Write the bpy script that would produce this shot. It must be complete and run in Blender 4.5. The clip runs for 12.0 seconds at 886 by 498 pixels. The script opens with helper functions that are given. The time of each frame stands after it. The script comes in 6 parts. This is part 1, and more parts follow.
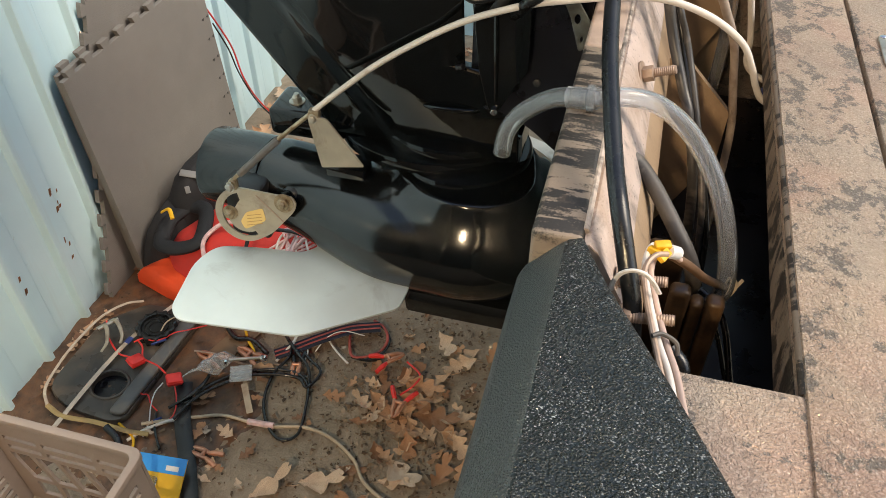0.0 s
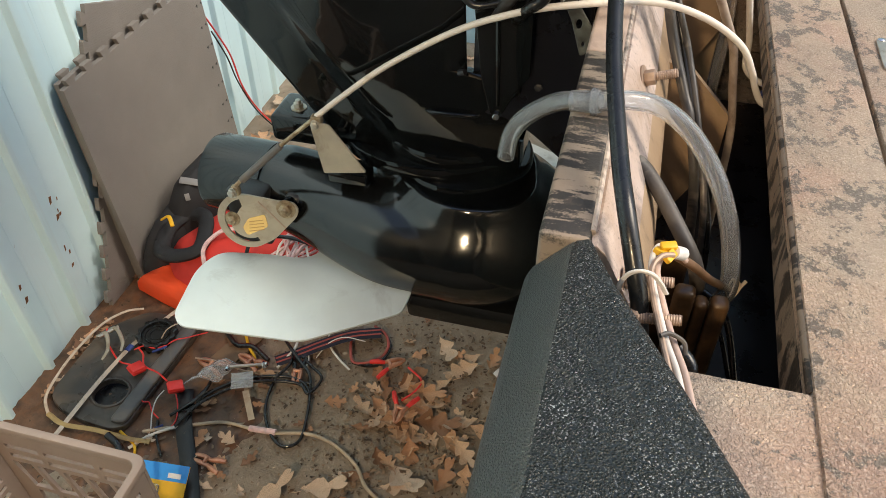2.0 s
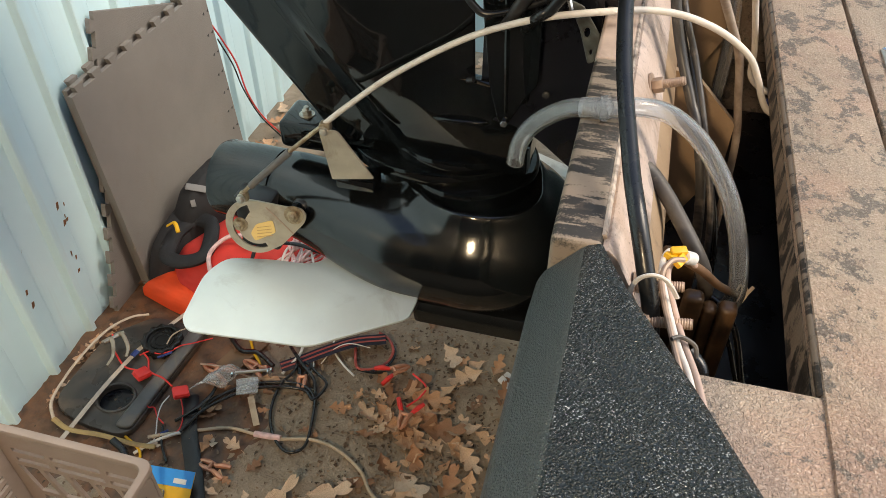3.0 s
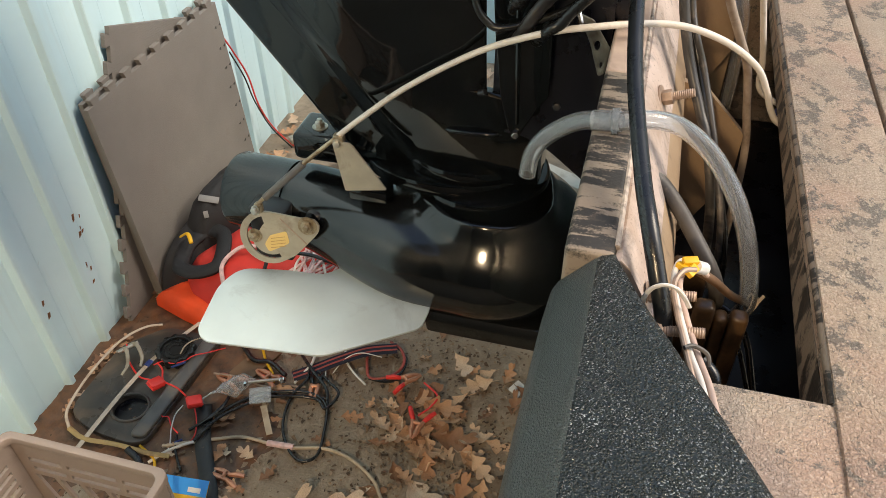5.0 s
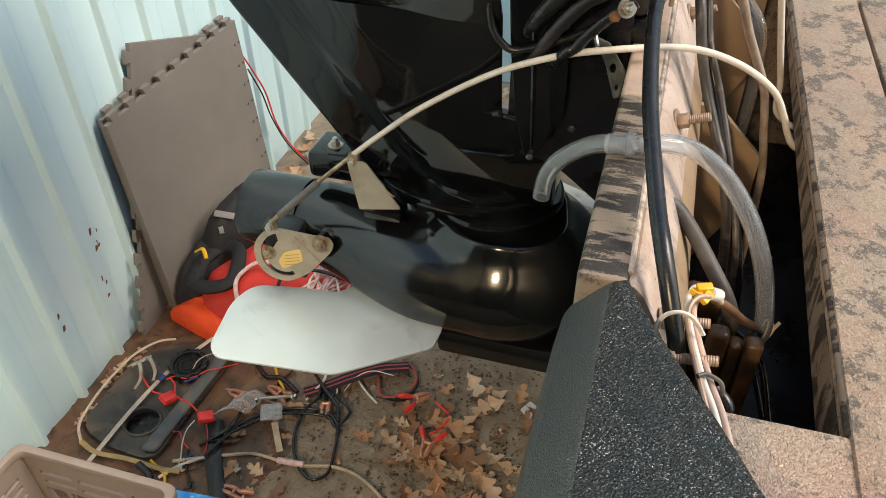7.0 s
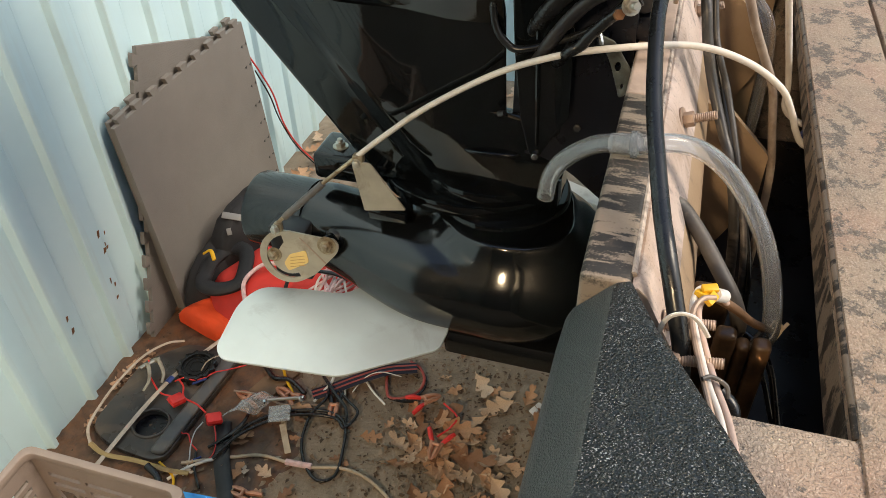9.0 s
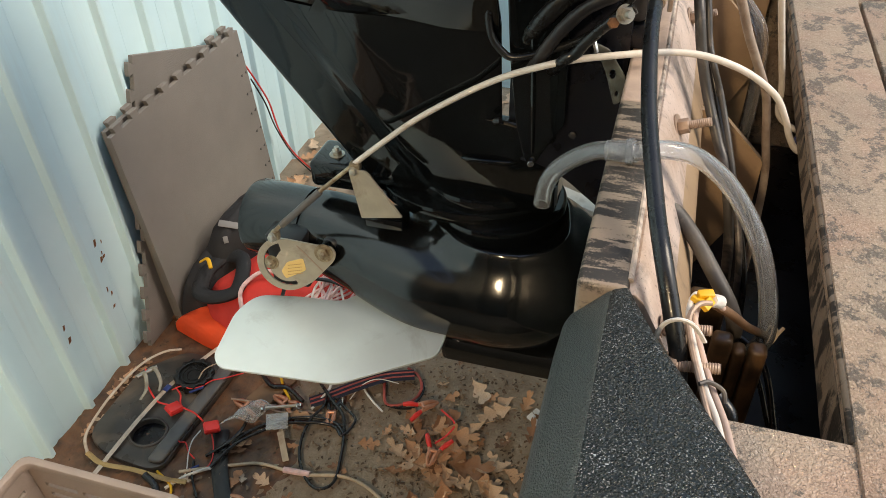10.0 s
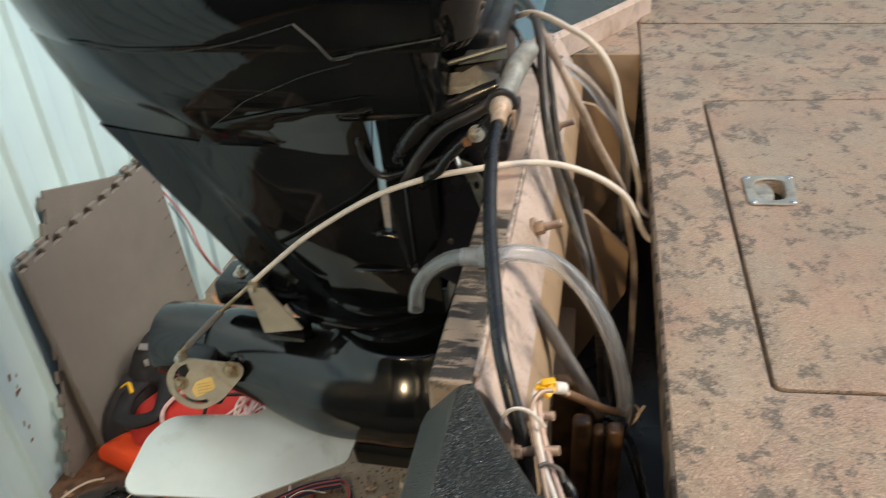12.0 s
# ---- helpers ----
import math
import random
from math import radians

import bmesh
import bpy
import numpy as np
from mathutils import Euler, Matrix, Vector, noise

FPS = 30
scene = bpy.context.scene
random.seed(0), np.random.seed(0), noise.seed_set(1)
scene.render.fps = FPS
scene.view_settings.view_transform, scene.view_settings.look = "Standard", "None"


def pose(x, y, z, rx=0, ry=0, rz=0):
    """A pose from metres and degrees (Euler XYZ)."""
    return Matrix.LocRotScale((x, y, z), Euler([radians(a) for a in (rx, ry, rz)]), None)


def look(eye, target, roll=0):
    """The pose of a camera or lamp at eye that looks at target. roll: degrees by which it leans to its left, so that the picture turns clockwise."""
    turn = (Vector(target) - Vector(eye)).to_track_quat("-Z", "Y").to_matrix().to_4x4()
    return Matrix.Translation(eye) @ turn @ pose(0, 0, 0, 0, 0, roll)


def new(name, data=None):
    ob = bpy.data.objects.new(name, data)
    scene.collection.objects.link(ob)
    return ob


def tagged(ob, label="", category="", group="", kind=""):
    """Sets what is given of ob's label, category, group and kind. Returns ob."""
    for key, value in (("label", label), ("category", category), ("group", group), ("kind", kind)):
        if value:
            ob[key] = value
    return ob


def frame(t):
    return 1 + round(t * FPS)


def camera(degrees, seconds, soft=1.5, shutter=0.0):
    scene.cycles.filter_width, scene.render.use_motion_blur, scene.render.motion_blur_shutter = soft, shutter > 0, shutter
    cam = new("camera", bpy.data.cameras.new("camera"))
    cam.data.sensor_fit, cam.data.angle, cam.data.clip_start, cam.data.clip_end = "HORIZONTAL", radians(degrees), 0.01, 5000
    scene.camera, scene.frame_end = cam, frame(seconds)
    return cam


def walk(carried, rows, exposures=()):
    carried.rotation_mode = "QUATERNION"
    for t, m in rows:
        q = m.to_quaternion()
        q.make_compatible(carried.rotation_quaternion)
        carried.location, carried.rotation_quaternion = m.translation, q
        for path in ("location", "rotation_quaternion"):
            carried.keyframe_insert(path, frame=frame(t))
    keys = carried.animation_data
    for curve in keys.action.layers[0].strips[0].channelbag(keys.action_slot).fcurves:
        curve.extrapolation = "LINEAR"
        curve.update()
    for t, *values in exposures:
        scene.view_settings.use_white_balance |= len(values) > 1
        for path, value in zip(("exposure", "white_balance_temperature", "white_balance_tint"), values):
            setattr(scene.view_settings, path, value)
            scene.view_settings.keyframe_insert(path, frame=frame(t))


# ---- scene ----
cam = camera(59.9, 12.0, 0.7, 0.4)
PATH = [
    (0, (0.014, -0.103, 1.425), (-0.377, 1.318, 0.073), -0.2),
    (0.5, (0.005, -0.106, 1.423), (-0.384, 1.319, 0.075), -0.3),
    (1, (0.005, -0.109, 1.423), (-0.375, 1.318, 0.074), -0.3),
    (1.5, (0.006, -0.112, 1.424), (-0.373, 1.317, 0.078), -0.4),
    (2, (0.005, -0.112, 1.425), (-0.378, 1.324, 0.087), -0.3),
    (2.5, (0.0, -0.117, 1.424), (-0.384, 1.327, 0.094), -0.1),
    (3, (-0.004, -0.123, 1.427), (-0.391, 1.328, 0.105), -0.1),
    (5, (-0.009, -0.134, 1.438), (-0.418, 1.326, 0.134), -0.8),
    (5.5, (-0.006, -0.14, 1.442), (-0.417, 1.335, 0.156), -0.5),
    (6, (-0.011, -0.142, 1.439), (-0.43, 1.339, 0.162), -0.4),
    (6.5, (-0.01, -0.135, 1.439), (-0.444, 1.342, 0.162), -0.7),
    (7, (-0.008, -0.128, 1.441), (-0.461, 1.348, 0.17), -0.9),
    (9, (-0.001, -0.119, 1.438), (-0.482, 1.348, 0.167), -1.9),
    (9.5, (0.001, -0.118, 1.438), (-0.473, 1.352, 0.168), -2.0),
    (10, (-0.002, -0.122, 1.442), (-0.475, 1.358, 0.183), -2.0),
    (10.5, (0.006, -0.132, 1.445), (-0.469, 1.364, 0.206), -2.2),
    (11, (0.024, -0.142, 1.461), (-0.468, 1.38, 0.261), -2.8),
    (11.5, (0.057, -0.155, 1.475), (-0.442, 1.417, 0.343), -3.4),
    (12, (0.104, -0.15, 1.491), (-0.273, 1.505, 0.434), -3.7),
]
walk(cam, [(t, look(eye, target, roll)) for t, eye, target, roll in PATH], [(0, 1.0, 7400, 10), (7, 0.98, 7500, 10), (9, 0.9, 7500, 10), (11, 0.85, 7500, 10), (12, 0.74, 7500, 10)])


# ---- light ----
world = bpy.data.worlds.new("world")
scene.world = world
world.use_nodes = True
wn = world.node_tree
sky = wn.nodes.new("ShaderNodeTexSky")
sky.sky_type = "NISHITA"
sky.sun_disc = False
SUN_ELEVATION, SUN_FROM = 48.0, 8.0  # degrees; the bearing is counted from +x towards +y
sky.sun_elevation = radians(SUN_ELEVATION)
sky.sun_rotation = radians(90.0 - SUN_FROM)
wn.links.new(sky.outputs[0], wn.nodes["Background"].inputs[0])
wn.nodes["Background"].inputs[1].default_value = 0.15
sun = new("sun", bpy.data.lights.new("sun", "SUN"))
sun.data.energy, sun.data.angle, sun.data.color = 1.5, radians(30), (1.0, 0.94, 0.86)
sx = math.cos(radians(SUN_ELEVATION)) * math.cos(radians(SUN_FROM))
sy = math.cos(radians(SUN_ELEVATION)) * math.sin(radians(SUN_FROM))
sun.matrix_world = look((6 * sx, 6 * sy, 6 * math.sin(radians(SUN_ELEVATION))), (0, 0, 0))


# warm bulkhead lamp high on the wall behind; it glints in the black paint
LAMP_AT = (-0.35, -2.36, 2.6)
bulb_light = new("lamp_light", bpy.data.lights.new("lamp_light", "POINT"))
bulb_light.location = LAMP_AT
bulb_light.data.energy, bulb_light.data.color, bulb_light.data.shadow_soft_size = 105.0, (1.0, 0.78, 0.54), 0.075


# ---- materials ----
def material(name, rough=0.5, metal=0.0):
    m = bpy.data.materials.new(name)
    m.use_nodes = True
    b = m.node_tree.nodes["Principled BSDF"]
    b.inputs["Roughness"].default_value, b.inputs["Metallic"].default_value = rough, metal
    return m, m.node_tree, b


def place(nt, stretch=(1, 1, 1), local=False):
    """World position in metres (or the object's own), stretched along the axes."""
    if local:
        out = nt.nodes.new("ShaderNodeTexCoord").outputs["Object"]
    else:
        out = nt.nodes.new("ShaderNodeNewGeometry").outputs["Position"]
    mp = nt.nodes.new("ShaderNodeMapping")
    mp.inputs["Scale"].default_value = stretch
    nt.links.new(out, mp.inputs[0])
    return mp.outputs[0]


def noisy(nt, where, scale, detail=4.0, rough=0.55, warp=0.0):
    n = nt.nodes.new("ShaderNodeTexNoise")
    n.inputs["Scale"].default_value, n.inputs["Detail"].default_value = scale, detail
    n.inputs["Roughness"].default_value, n.inputs["Distortion"].default_value = rough, warp
    nt.links.new(where, n.inputs["Vector"])
    return n.outputs[0]


def cells(nt, where, scale, feature="F1"):
    n = nt.nodes.new("ShaderNodeTexVoronoi")
    n.feature = feature
    n.inputs["Scale"].default_value = scale
    nt.links.new(where, n.inputs["Vector"])
    return n.outputs["Distance"]


def ramp(nt, value, *stops):
    r = nt.nodes.new("ShaderNodeValToRGB")
    while len(r.color_ramp.elements) < len(stops):
        r.color_ramp.elements.new(0.5)
    for e, (at, c) in zip(r.color_ramp.elements, stops):
        e.position, e.color = at, (*c, 1) if len(c) == 3 else (c[0], c[0], c[0], 1)
    nt.links.new(value, r.inputs[0])
    return r.outputs[0]


def mixed(nt, factor, a, b):
    m = nt.nodes.new("ShaderNodeMix")
    m.data_type = "RGBA"
    for socket, v in ((m.inputs["Factor"], factor), (m.inputs[6], a), (m.inputs[7], b)):
        if isinstance(v, bpy.types.NodeSocket):
            nt.links.new(v, socket)
        elif isinstance(v, tuple):
            socket.default_value = (*v, 1)
        else:
            socket.default_value = v
    return m.outputs[2]


def relief(nt, b, height, strength, distance, under=None):
    n = nt.nodes.new("ShaderNodeBump")
    n.inputs["Strength"].default_value, n.inputs["Distance"].default_value = strength, distance
    nt.links.new(height, n.inputs["Height"])
    if under:
        nt.links.new(under, n.inputs["Normal"])
    nt.links.new(n.outputs[0], b.inputs["Normal"])
    return n.outputs[0]


def plain(name, colour, rough=0.5, metal=0.0, vary=0.25, scale=18.0, grain=240.0, bump=0.08, local=False, dirt=None, dirt_at=0.6):
    """A worn surface: colour that drifts, uneven gloss, fine grain, and optional dirt in patches."""
    m, nt, b = material(name, rough, metal)
    w = place(nt, local=local)
    big, fine = noisy(nt, w, scale, 5), noisy(nt, w, grain, 3)
    dark = tuple(c * (1 - vary) for c in colour)
    light = tuple(min(1, c * (1 + vary * 0.6)) for c in colour)
    col = ramp(nt, big, (0.3, dark), (0.7, light))
    if dirt:
        spots = noisy(nt, w, scale * 0.6, 8, 0.65, 0.6)
        col = mixed(nt, ramp(nt, spots, (dirt_at - 0.08, (0.0,)), (dirt_at + 0.12, (0.85,))), col, dirt)
    nt.links.new(col, b.inputs["Base Color"])
    nt.links.new(ramp(nt, big, (0.25, (max(0.02, rough - 0.1),)), (0.75, (min(1, rough + 0.12),))), b.inputs["Roughness"])
    relief(nt, b, fine, bump, 0.002)
    return m


def camo_paint(name, streak=(1, 1, 1), rough=0.62, stipple=1.0, spread=0.5):
    """Tan hunting-boat paint, rolled on with a stippled texture: rosy patches and ragged grey-black blotches (spread: how much they cover)."""
    m, nt, b = material(name, rough)
    w, s = place(nt), place(nt, streak)
    tone = noisy(nt, w, 7, 4)
    col = ramp(nt, tone, (0.32, (0.425, 0.355, 0.278)), (0.48, (0.45, 0.347, 0.26)), (0.6, (0.47, 0.332, 0.248)), (0.75, (0.425, 0.285, 0.222)))
    shape, broken = noisy(nt, s, 25, 5, 0.6, 0.4), noisy(nt, s, 120, 8, 0.8, 0.3)
    both = nt.nodes.new("ShaderNodeMath")
    both.operation = "MULTIPLY_ADD"
    nt.links.new(broken, both.inputs[0])
    both.inputs[1].default_value = 0.8
    nt.links.new(shape, both.inputs[2])
    low = 1.015 - 0.105 * spread
    dark = ramp(nt, both.outputs[0], (low, (0.0,)), (low + 0.05, (0.88,)))
    col = mixed(nt, dark, col, (0.125, 0.115, 0.1))
    veil = noisy(nt, w, 4.5, 5, 0.6, 0.5)
    col = mixed(nt, ramp(nt, veil, (0.46, (0.0,)), (0.66, (0.36 * spread + 0.1,))), col, (0.22, 0.2, 0.17))
    rubbed = noisy(nt, s, 48, 6, 0.75, 0.4)
    col = mixed(nt, ramp(nt, rubbed, (0.54, (0.0,)), (0.66, (0.45,))), col, (0.24, 0.16, 0.12))
    col = mixed(nt, ramp(nt, rubbed, (0.32, (0.35,)), (0.42, (0.0,))), col, (0.62, 0.5, 0.39))
    grains = noisy(nt, w, 430, 2, 0.6)
    col = mixed(nt, ramp(nt, grains, (0.56, (0.0,)), (0.66, (0.45,))), col, (0.68, 0.56, 0.46))
    col = mixed(nt, ramp(nt, grains, (0.32, (0.45,)), (0.42, (0.0,))), col, (0.17, 0.13, 0.105))
    nt.links.new(col, b.inputs["Base Color"])
    ripple = relief(nt, b, ramp(nt, noisy(nt, w, 300, 3, 0.55, 0.9), (0.36, (0.0,)), (0.64, (1.0,))), 0.8 * stipple, 0.0024)
    relief(nt, b, ramp(nt, cells(nt, w, 520), (0.1, (1.0,)), (0.62, (0.0,))), 0.35 * stipple, 0.0015, ripple)
    return m


def brushed_camo(name, streak, rough=0.55, threshold=0.53):
    """Smooth tan paint crossed by separate black spray strokes with soft, speckled rims."""
    m, nt, b = material(name, rough)
    w, s = place(nt), place(nt, streak)
    col = ramp(nt, noisy(nt, w, 9, 4), (0.32, (0.205, 0.168, 0.128)), (0.5, (0.235, 0.19, 0.145)), (0.7, (0.26, 0.2, 0.152)))
    stroke, speck = noisy(nt, s, 40, 4, 0.6, 0.5), noisy(nt, w, 420, 3, 0.7)
    total = nt.nodes.new("ShaderNodeMath")
    total.operation = "MULTIPLY_ADD"
    nt.links.new(speck, total.inputs[0])
    total.inputs[1].default_value = 0.16
    nt.links.new(stroke, total.inputs[2])
    col = mixed(nt, ramp(nt, total.outputs[0], (threshold + 0.055, (0.0,)), (threshold + 0.11, (0.96,))), col, (0.02, 0.019, 0.017))
    col = mixed(nt, ramp(nt, noisy(nt, w, 60, 6, 0.7, 0.5), (0.56, (0.0,)), (0.75, (0.35,))), col, (0.2, 0.14, 0.1))
    nt.links.new(col, b.inputs["Base Color"])
    relief(nt, b, noisy(nt, w, 260, 3), 0.3, 0.0015)
    return m


def black_gloss(name, tint=(0.003, 0.004, 0.0045), rough=0.03, dust=0.1, ior=1.45):
    m, nt, b = material(name, rough)
    b.inputs["IOR"].default_value = ior
    w = place(nt)
    cloud, specks, grain = noisy(nt, w, 7, 5), noisy(nt, w, 240, 6, 0.7), noisy(nt, w, 60, 4)
    col = mixed(nt, ramp(nt, specks, (0.66, (0.0,)), (0.8, (dust,))), tint, (0.16, 0.13, 0.1))
    col = mixed(nt, ramp(nt, cloud, (0.5, (0.0,)), (0.78, (dust * 0.2,))), col, (0.06, 0.045, 0.034))
    nt.links.new(col, b.inputs["Base Color"])
    nt.links.new(ramp(nt, cloud, (0.3, (rough * 0.8,)), (0.75, (rough * 2.0,))), b.inputs["Roughness"])
    relief(nt, b, grain, 0.03, 0.003)
    return m


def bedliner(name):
    """Black sprayed-on coating: fine pimples, glints painted on the rubbed upper faces, a paler sheen painted on the
    steep ones.
    """
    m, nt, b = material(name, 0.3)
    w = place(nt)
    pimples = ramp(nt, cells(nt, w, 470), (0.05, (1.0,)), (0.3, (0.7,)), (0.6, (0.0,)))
    coarse, patch, glint_tips = noisy(nt, w, 330, 3, 0.6, 0.9), noisy(nt, w, 12, 7, 0.75, 0.9), noisy(nt, w, 760, 1, 0.5, 0.2)
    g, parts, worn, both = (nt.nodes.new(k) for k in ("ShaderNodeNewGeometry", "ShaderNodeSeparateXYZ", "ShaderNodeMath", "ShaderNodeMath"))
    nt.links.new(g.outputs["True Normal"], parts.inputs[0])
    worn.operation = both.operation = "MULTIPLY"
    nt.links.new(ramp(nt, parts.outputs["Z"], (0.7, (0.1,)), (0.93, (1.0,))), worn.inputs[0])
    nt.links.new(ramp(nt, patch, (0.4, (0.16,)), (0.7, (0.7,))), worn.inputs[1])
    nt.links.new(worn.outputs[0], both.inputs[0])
    nt.links.new(ramp(nt, glint_tips, (0.62, (0.0,)), (0.69, (1.0,))), both.inputs[1])
    # steep faces get a lighter colour for the sheen seen on them
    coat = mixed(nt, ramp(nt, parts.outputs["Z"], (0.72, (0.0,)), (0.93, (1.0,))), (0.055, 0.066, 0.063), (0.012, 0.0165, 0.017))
    # pale specks paint glints onto the rubbed upper faces
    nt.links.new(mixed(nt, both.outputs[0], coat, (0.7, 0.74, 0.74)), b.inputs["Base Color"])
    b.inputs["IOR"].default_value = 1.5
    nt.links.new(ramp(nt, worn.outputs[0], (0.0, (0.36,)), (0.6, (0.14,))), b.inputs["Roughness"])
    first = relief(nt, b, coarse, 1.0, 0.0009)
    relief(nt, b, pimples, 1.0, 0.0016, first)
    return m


def clear_vinyl(name, milk=0.97, frost=0.02):
    m, nt, b = material(name, 0.12)
    b.inputs["Base Color"].default_value = (0.9, 0.94, 0.97, 1)
    b.inputs["Transmission Weight"].default_value, b.inputs["IOR"].default_value = milk, 1.36
    haze = noisy(nt, place(nt), 40, 4)
    nt.links.new(ramp(nt, haze, (0.3, (frost,)), (0.8, (frost + 0.1,))), b.inputs["Roughness"])
    return m


def steel_siding(name):
    """White baked-on paint on ribbed steel, faintly blue, with rain dirt running down and grime near the foot."""
    m, nt, b = material(name, 0.38)
    w, runs = place(nt), place(nt, (18, 18, 0.9))
    tone, run, spot = noisy(nt, w, 3, 4), noisy(nt, runs, 1.6, 6, 0.65), noisy(nt, w, 34, 8, 0.72, 0.8)
    col = ramp(nt, tone, (0.3, (0.56, 0.77, 0.83)), (0.7, (0.64, 0.86, 0.92)))
    col = mixed(nt, ramp(nt, run, (0.55, (0.0,)), (0.85, (0.25,))), col, (0.42, 0.42, 0.38))
    col = mixed(nt, ramp(nt, spot, (0.68, (0.0,)), (0.74, (0.8,))), col, (0.2, 0.13, 0.08))
    nt.links.new(col, b.inputs["Base Color"])
    relief(nt, b, noisy(nt, w, 14, 3), 0.12, 0.006)
    return m


def dirty_concrete(name):
    """Old concrete: grey-brown, damp dark stains, worn pale aggregate, fine grit."""
    m, nt, b = material(name, 0.6)
    w = place(nt)
    big, mid, fine, grit = noisy(nt, w, 2.6, 6, 0.6, 0.4), noisy(nt, w, 13, 9, 0.72, 0.8), noisy(nt, w, 95, 7, 0.75), noisy(nt, w, 420, 3, 0.7)
    col = ramp(nt, mid, (0.28, (0.165, 0.127, 0.092)), (0.48, (0.3, 0.236, 0.172)), (0.74, (0.42, 0.335, 0.255)))
    col = mixed(nt, ramp(nt, big, (0.47, (0.0,)), (0.62, (0.6,))), col, (0.17, 0.11, 0.066))
    col = mixed(nt, ramp(nt, fine, (0.54, (0.0,)), (0.74, (0.5,))), col, (0.33, 0.29, 0.235))
    col = mixed(nt, ramp(nt, fine, (0.28, (0.4,)), (0.4, (0.0,))), col, (0.05, 0.04, 0.03))
    col = mixed(nt, ramp(nt, grit, (0.6, (0.0,)), (0.7, (0.5,))), col, (0.5, 0.45, 0.38))
    nt.links.new(col, b.inputs["Base Color"])
    nt.links.new(ramp(nt, big, (0.4, (0.7,)), (0.62, (0.42,))), b.inputs["Roughness"])
    first = relief(nt, b, mid, 0.6, 0.014)
    relief(nt, b, fine, 0.8, 0.005, first)
    return m


def leaf_brown(name):
    m, nt, b = material(name, 0.6)
    info = nt.nodes.new("ShaderNodeObjectInfo")
    w = place(nt, local=True)
    hue = ramp(nt, info.outputs["Random"], (0.0, (0.2, 0.1, 0.055)), (0.3, (0.43, 0.215, 0.11)), (0.6, (0.62, 0.38, 0.225)), (1.0, (0.66, 0.5, 0.37)))
    col = mixed(nt, ramp(nt, noisy(nt, w, 55, 5), (0.45, (0.0,)), (0.75, (0.6,))), hue, (0.1, 0.055, 0.03))
    nt.links.new(col, b.inputs["Base Color"])
    relief(nt, b, noisy(nt, w, 160, 4), 0.3, 0.002)
    return m


def crumb_brown(name):
    m, nt, b = material(name, 0.8)
    g = nt.nodes.new("ShaderNodeNewGeometry")
    col = ramp(nt, g.outputs["Random Per Island"], (0.0, (0.05, 0.034, 0.022)), (0.5, (0.15, 0.09, 0.052)), (0.85, (0.27, 0.18, 0.11)), (1.0, (0.42, 0.33, 0.25)))
    nt.links.new(col, b.inputs["Base Color"])
    return m


def eva_foam(name, ribbed=False):
    m, nt, b = material(name, 0.82)
    w = place(nt)
    col = ramp(nt, noisy(nt, w, 5, 4), (0.3, (0.168, 0.156, 0.144)), (0.7, (0.206, 0.19, 0.175)))
    col = mixed(nt, ramp(nt, noisy(nt, w, 24, 7, 0.7), (0.6, (0.0,)), (0.8, (0.5,))), col, (0.17, 0.13, 0.1))
    nt.links.new(col, b.inputs["Base Color"])
    first = relief(nt, b, cells(nt, w, 420), 0.35, 0.0012)
    if ribbed:
        ribs = nt.nodes.new("ShaderNodeTexWave")
        ribs.bands_direction = "Z"
        ribs.inputs["Scale"].default_value, ribs.inputs["Distortion"].default_value = 56.0, 0.3
        tilt = place(nt, (1, 1, 1))
        tilt.node.inputs["Rotation"].default_value = (radians(8), 0, 0)
        nt.links.new(tilt, ribs.inputs["Vector"])
        relief(nt, b, ribs.outputs["Fac"], 0.14, 0.002, first)
    return m


def dusty_tan(name):
    """The inside of the hull: thin tan paint with overspray and smudges."""
    m, nt, b = material(name, 0.6)
    w = place(nt)
    col = ramp(nt, noisy(nt, w, 6, 5), (0.3, (0.3, 0.2, 0.12)), (0.7, (0.42, 0.3, 0.19)))
    col = mixed(nt, ramp(nt, noisy(nt, w, 22, 7, 0.7, 0.8), (0.58, (0.0,)), (0.74, (0.7,))), col, (0.1, 0.08, 0.065))
    nt.links.new(col, b.inputs["Base Color"])
    relief(nt, b, noisy(nt, w, 200, 3), 0.15, 0.002)
    return m


def smeared_paint(name):
    """Pale pinkish paint wiped over with grey-black smears that run down, and dark overspray dots."""
    m, nt, b = material(name, 0.58)
    w, run = place(nt), place(nt, (1.0, 1.0, 0.3))
    col = ramp(nt, noisy(nt, w, 14, 5), (0.3, (0.47, 0.36, 0.3)), (0.7, (0.6, 0.49, 0.43)))
    col = mixed(nt, ramp(nt, noisy(nt, run, 26, 7, 0.68, 0.8), (0.5, (0.0,)), (0.64, (0.75,))), col, (0.16, 0.145, 0.135))
    col = mixed(nt, ramp(nt, noisy(nt, w, 7, 6, 0.6, 0.4), (0.5, (0.0,)), (0.66, (0.7,))), col, (0.3, 0.2, 0.13))
    col = mixed(nt, ramp(nt, noisy(nt, w, 260, 4, 0.7), (0.6, (0.0,)), (0.68, (0.8,))), col, (0.05, 0.042, 0.036))
    nt.links.new(col, b.inputs["Base Color"])
    relief(nt, b, noisy(nt, w, 180, 3), 0.2, 0.002)
    return m


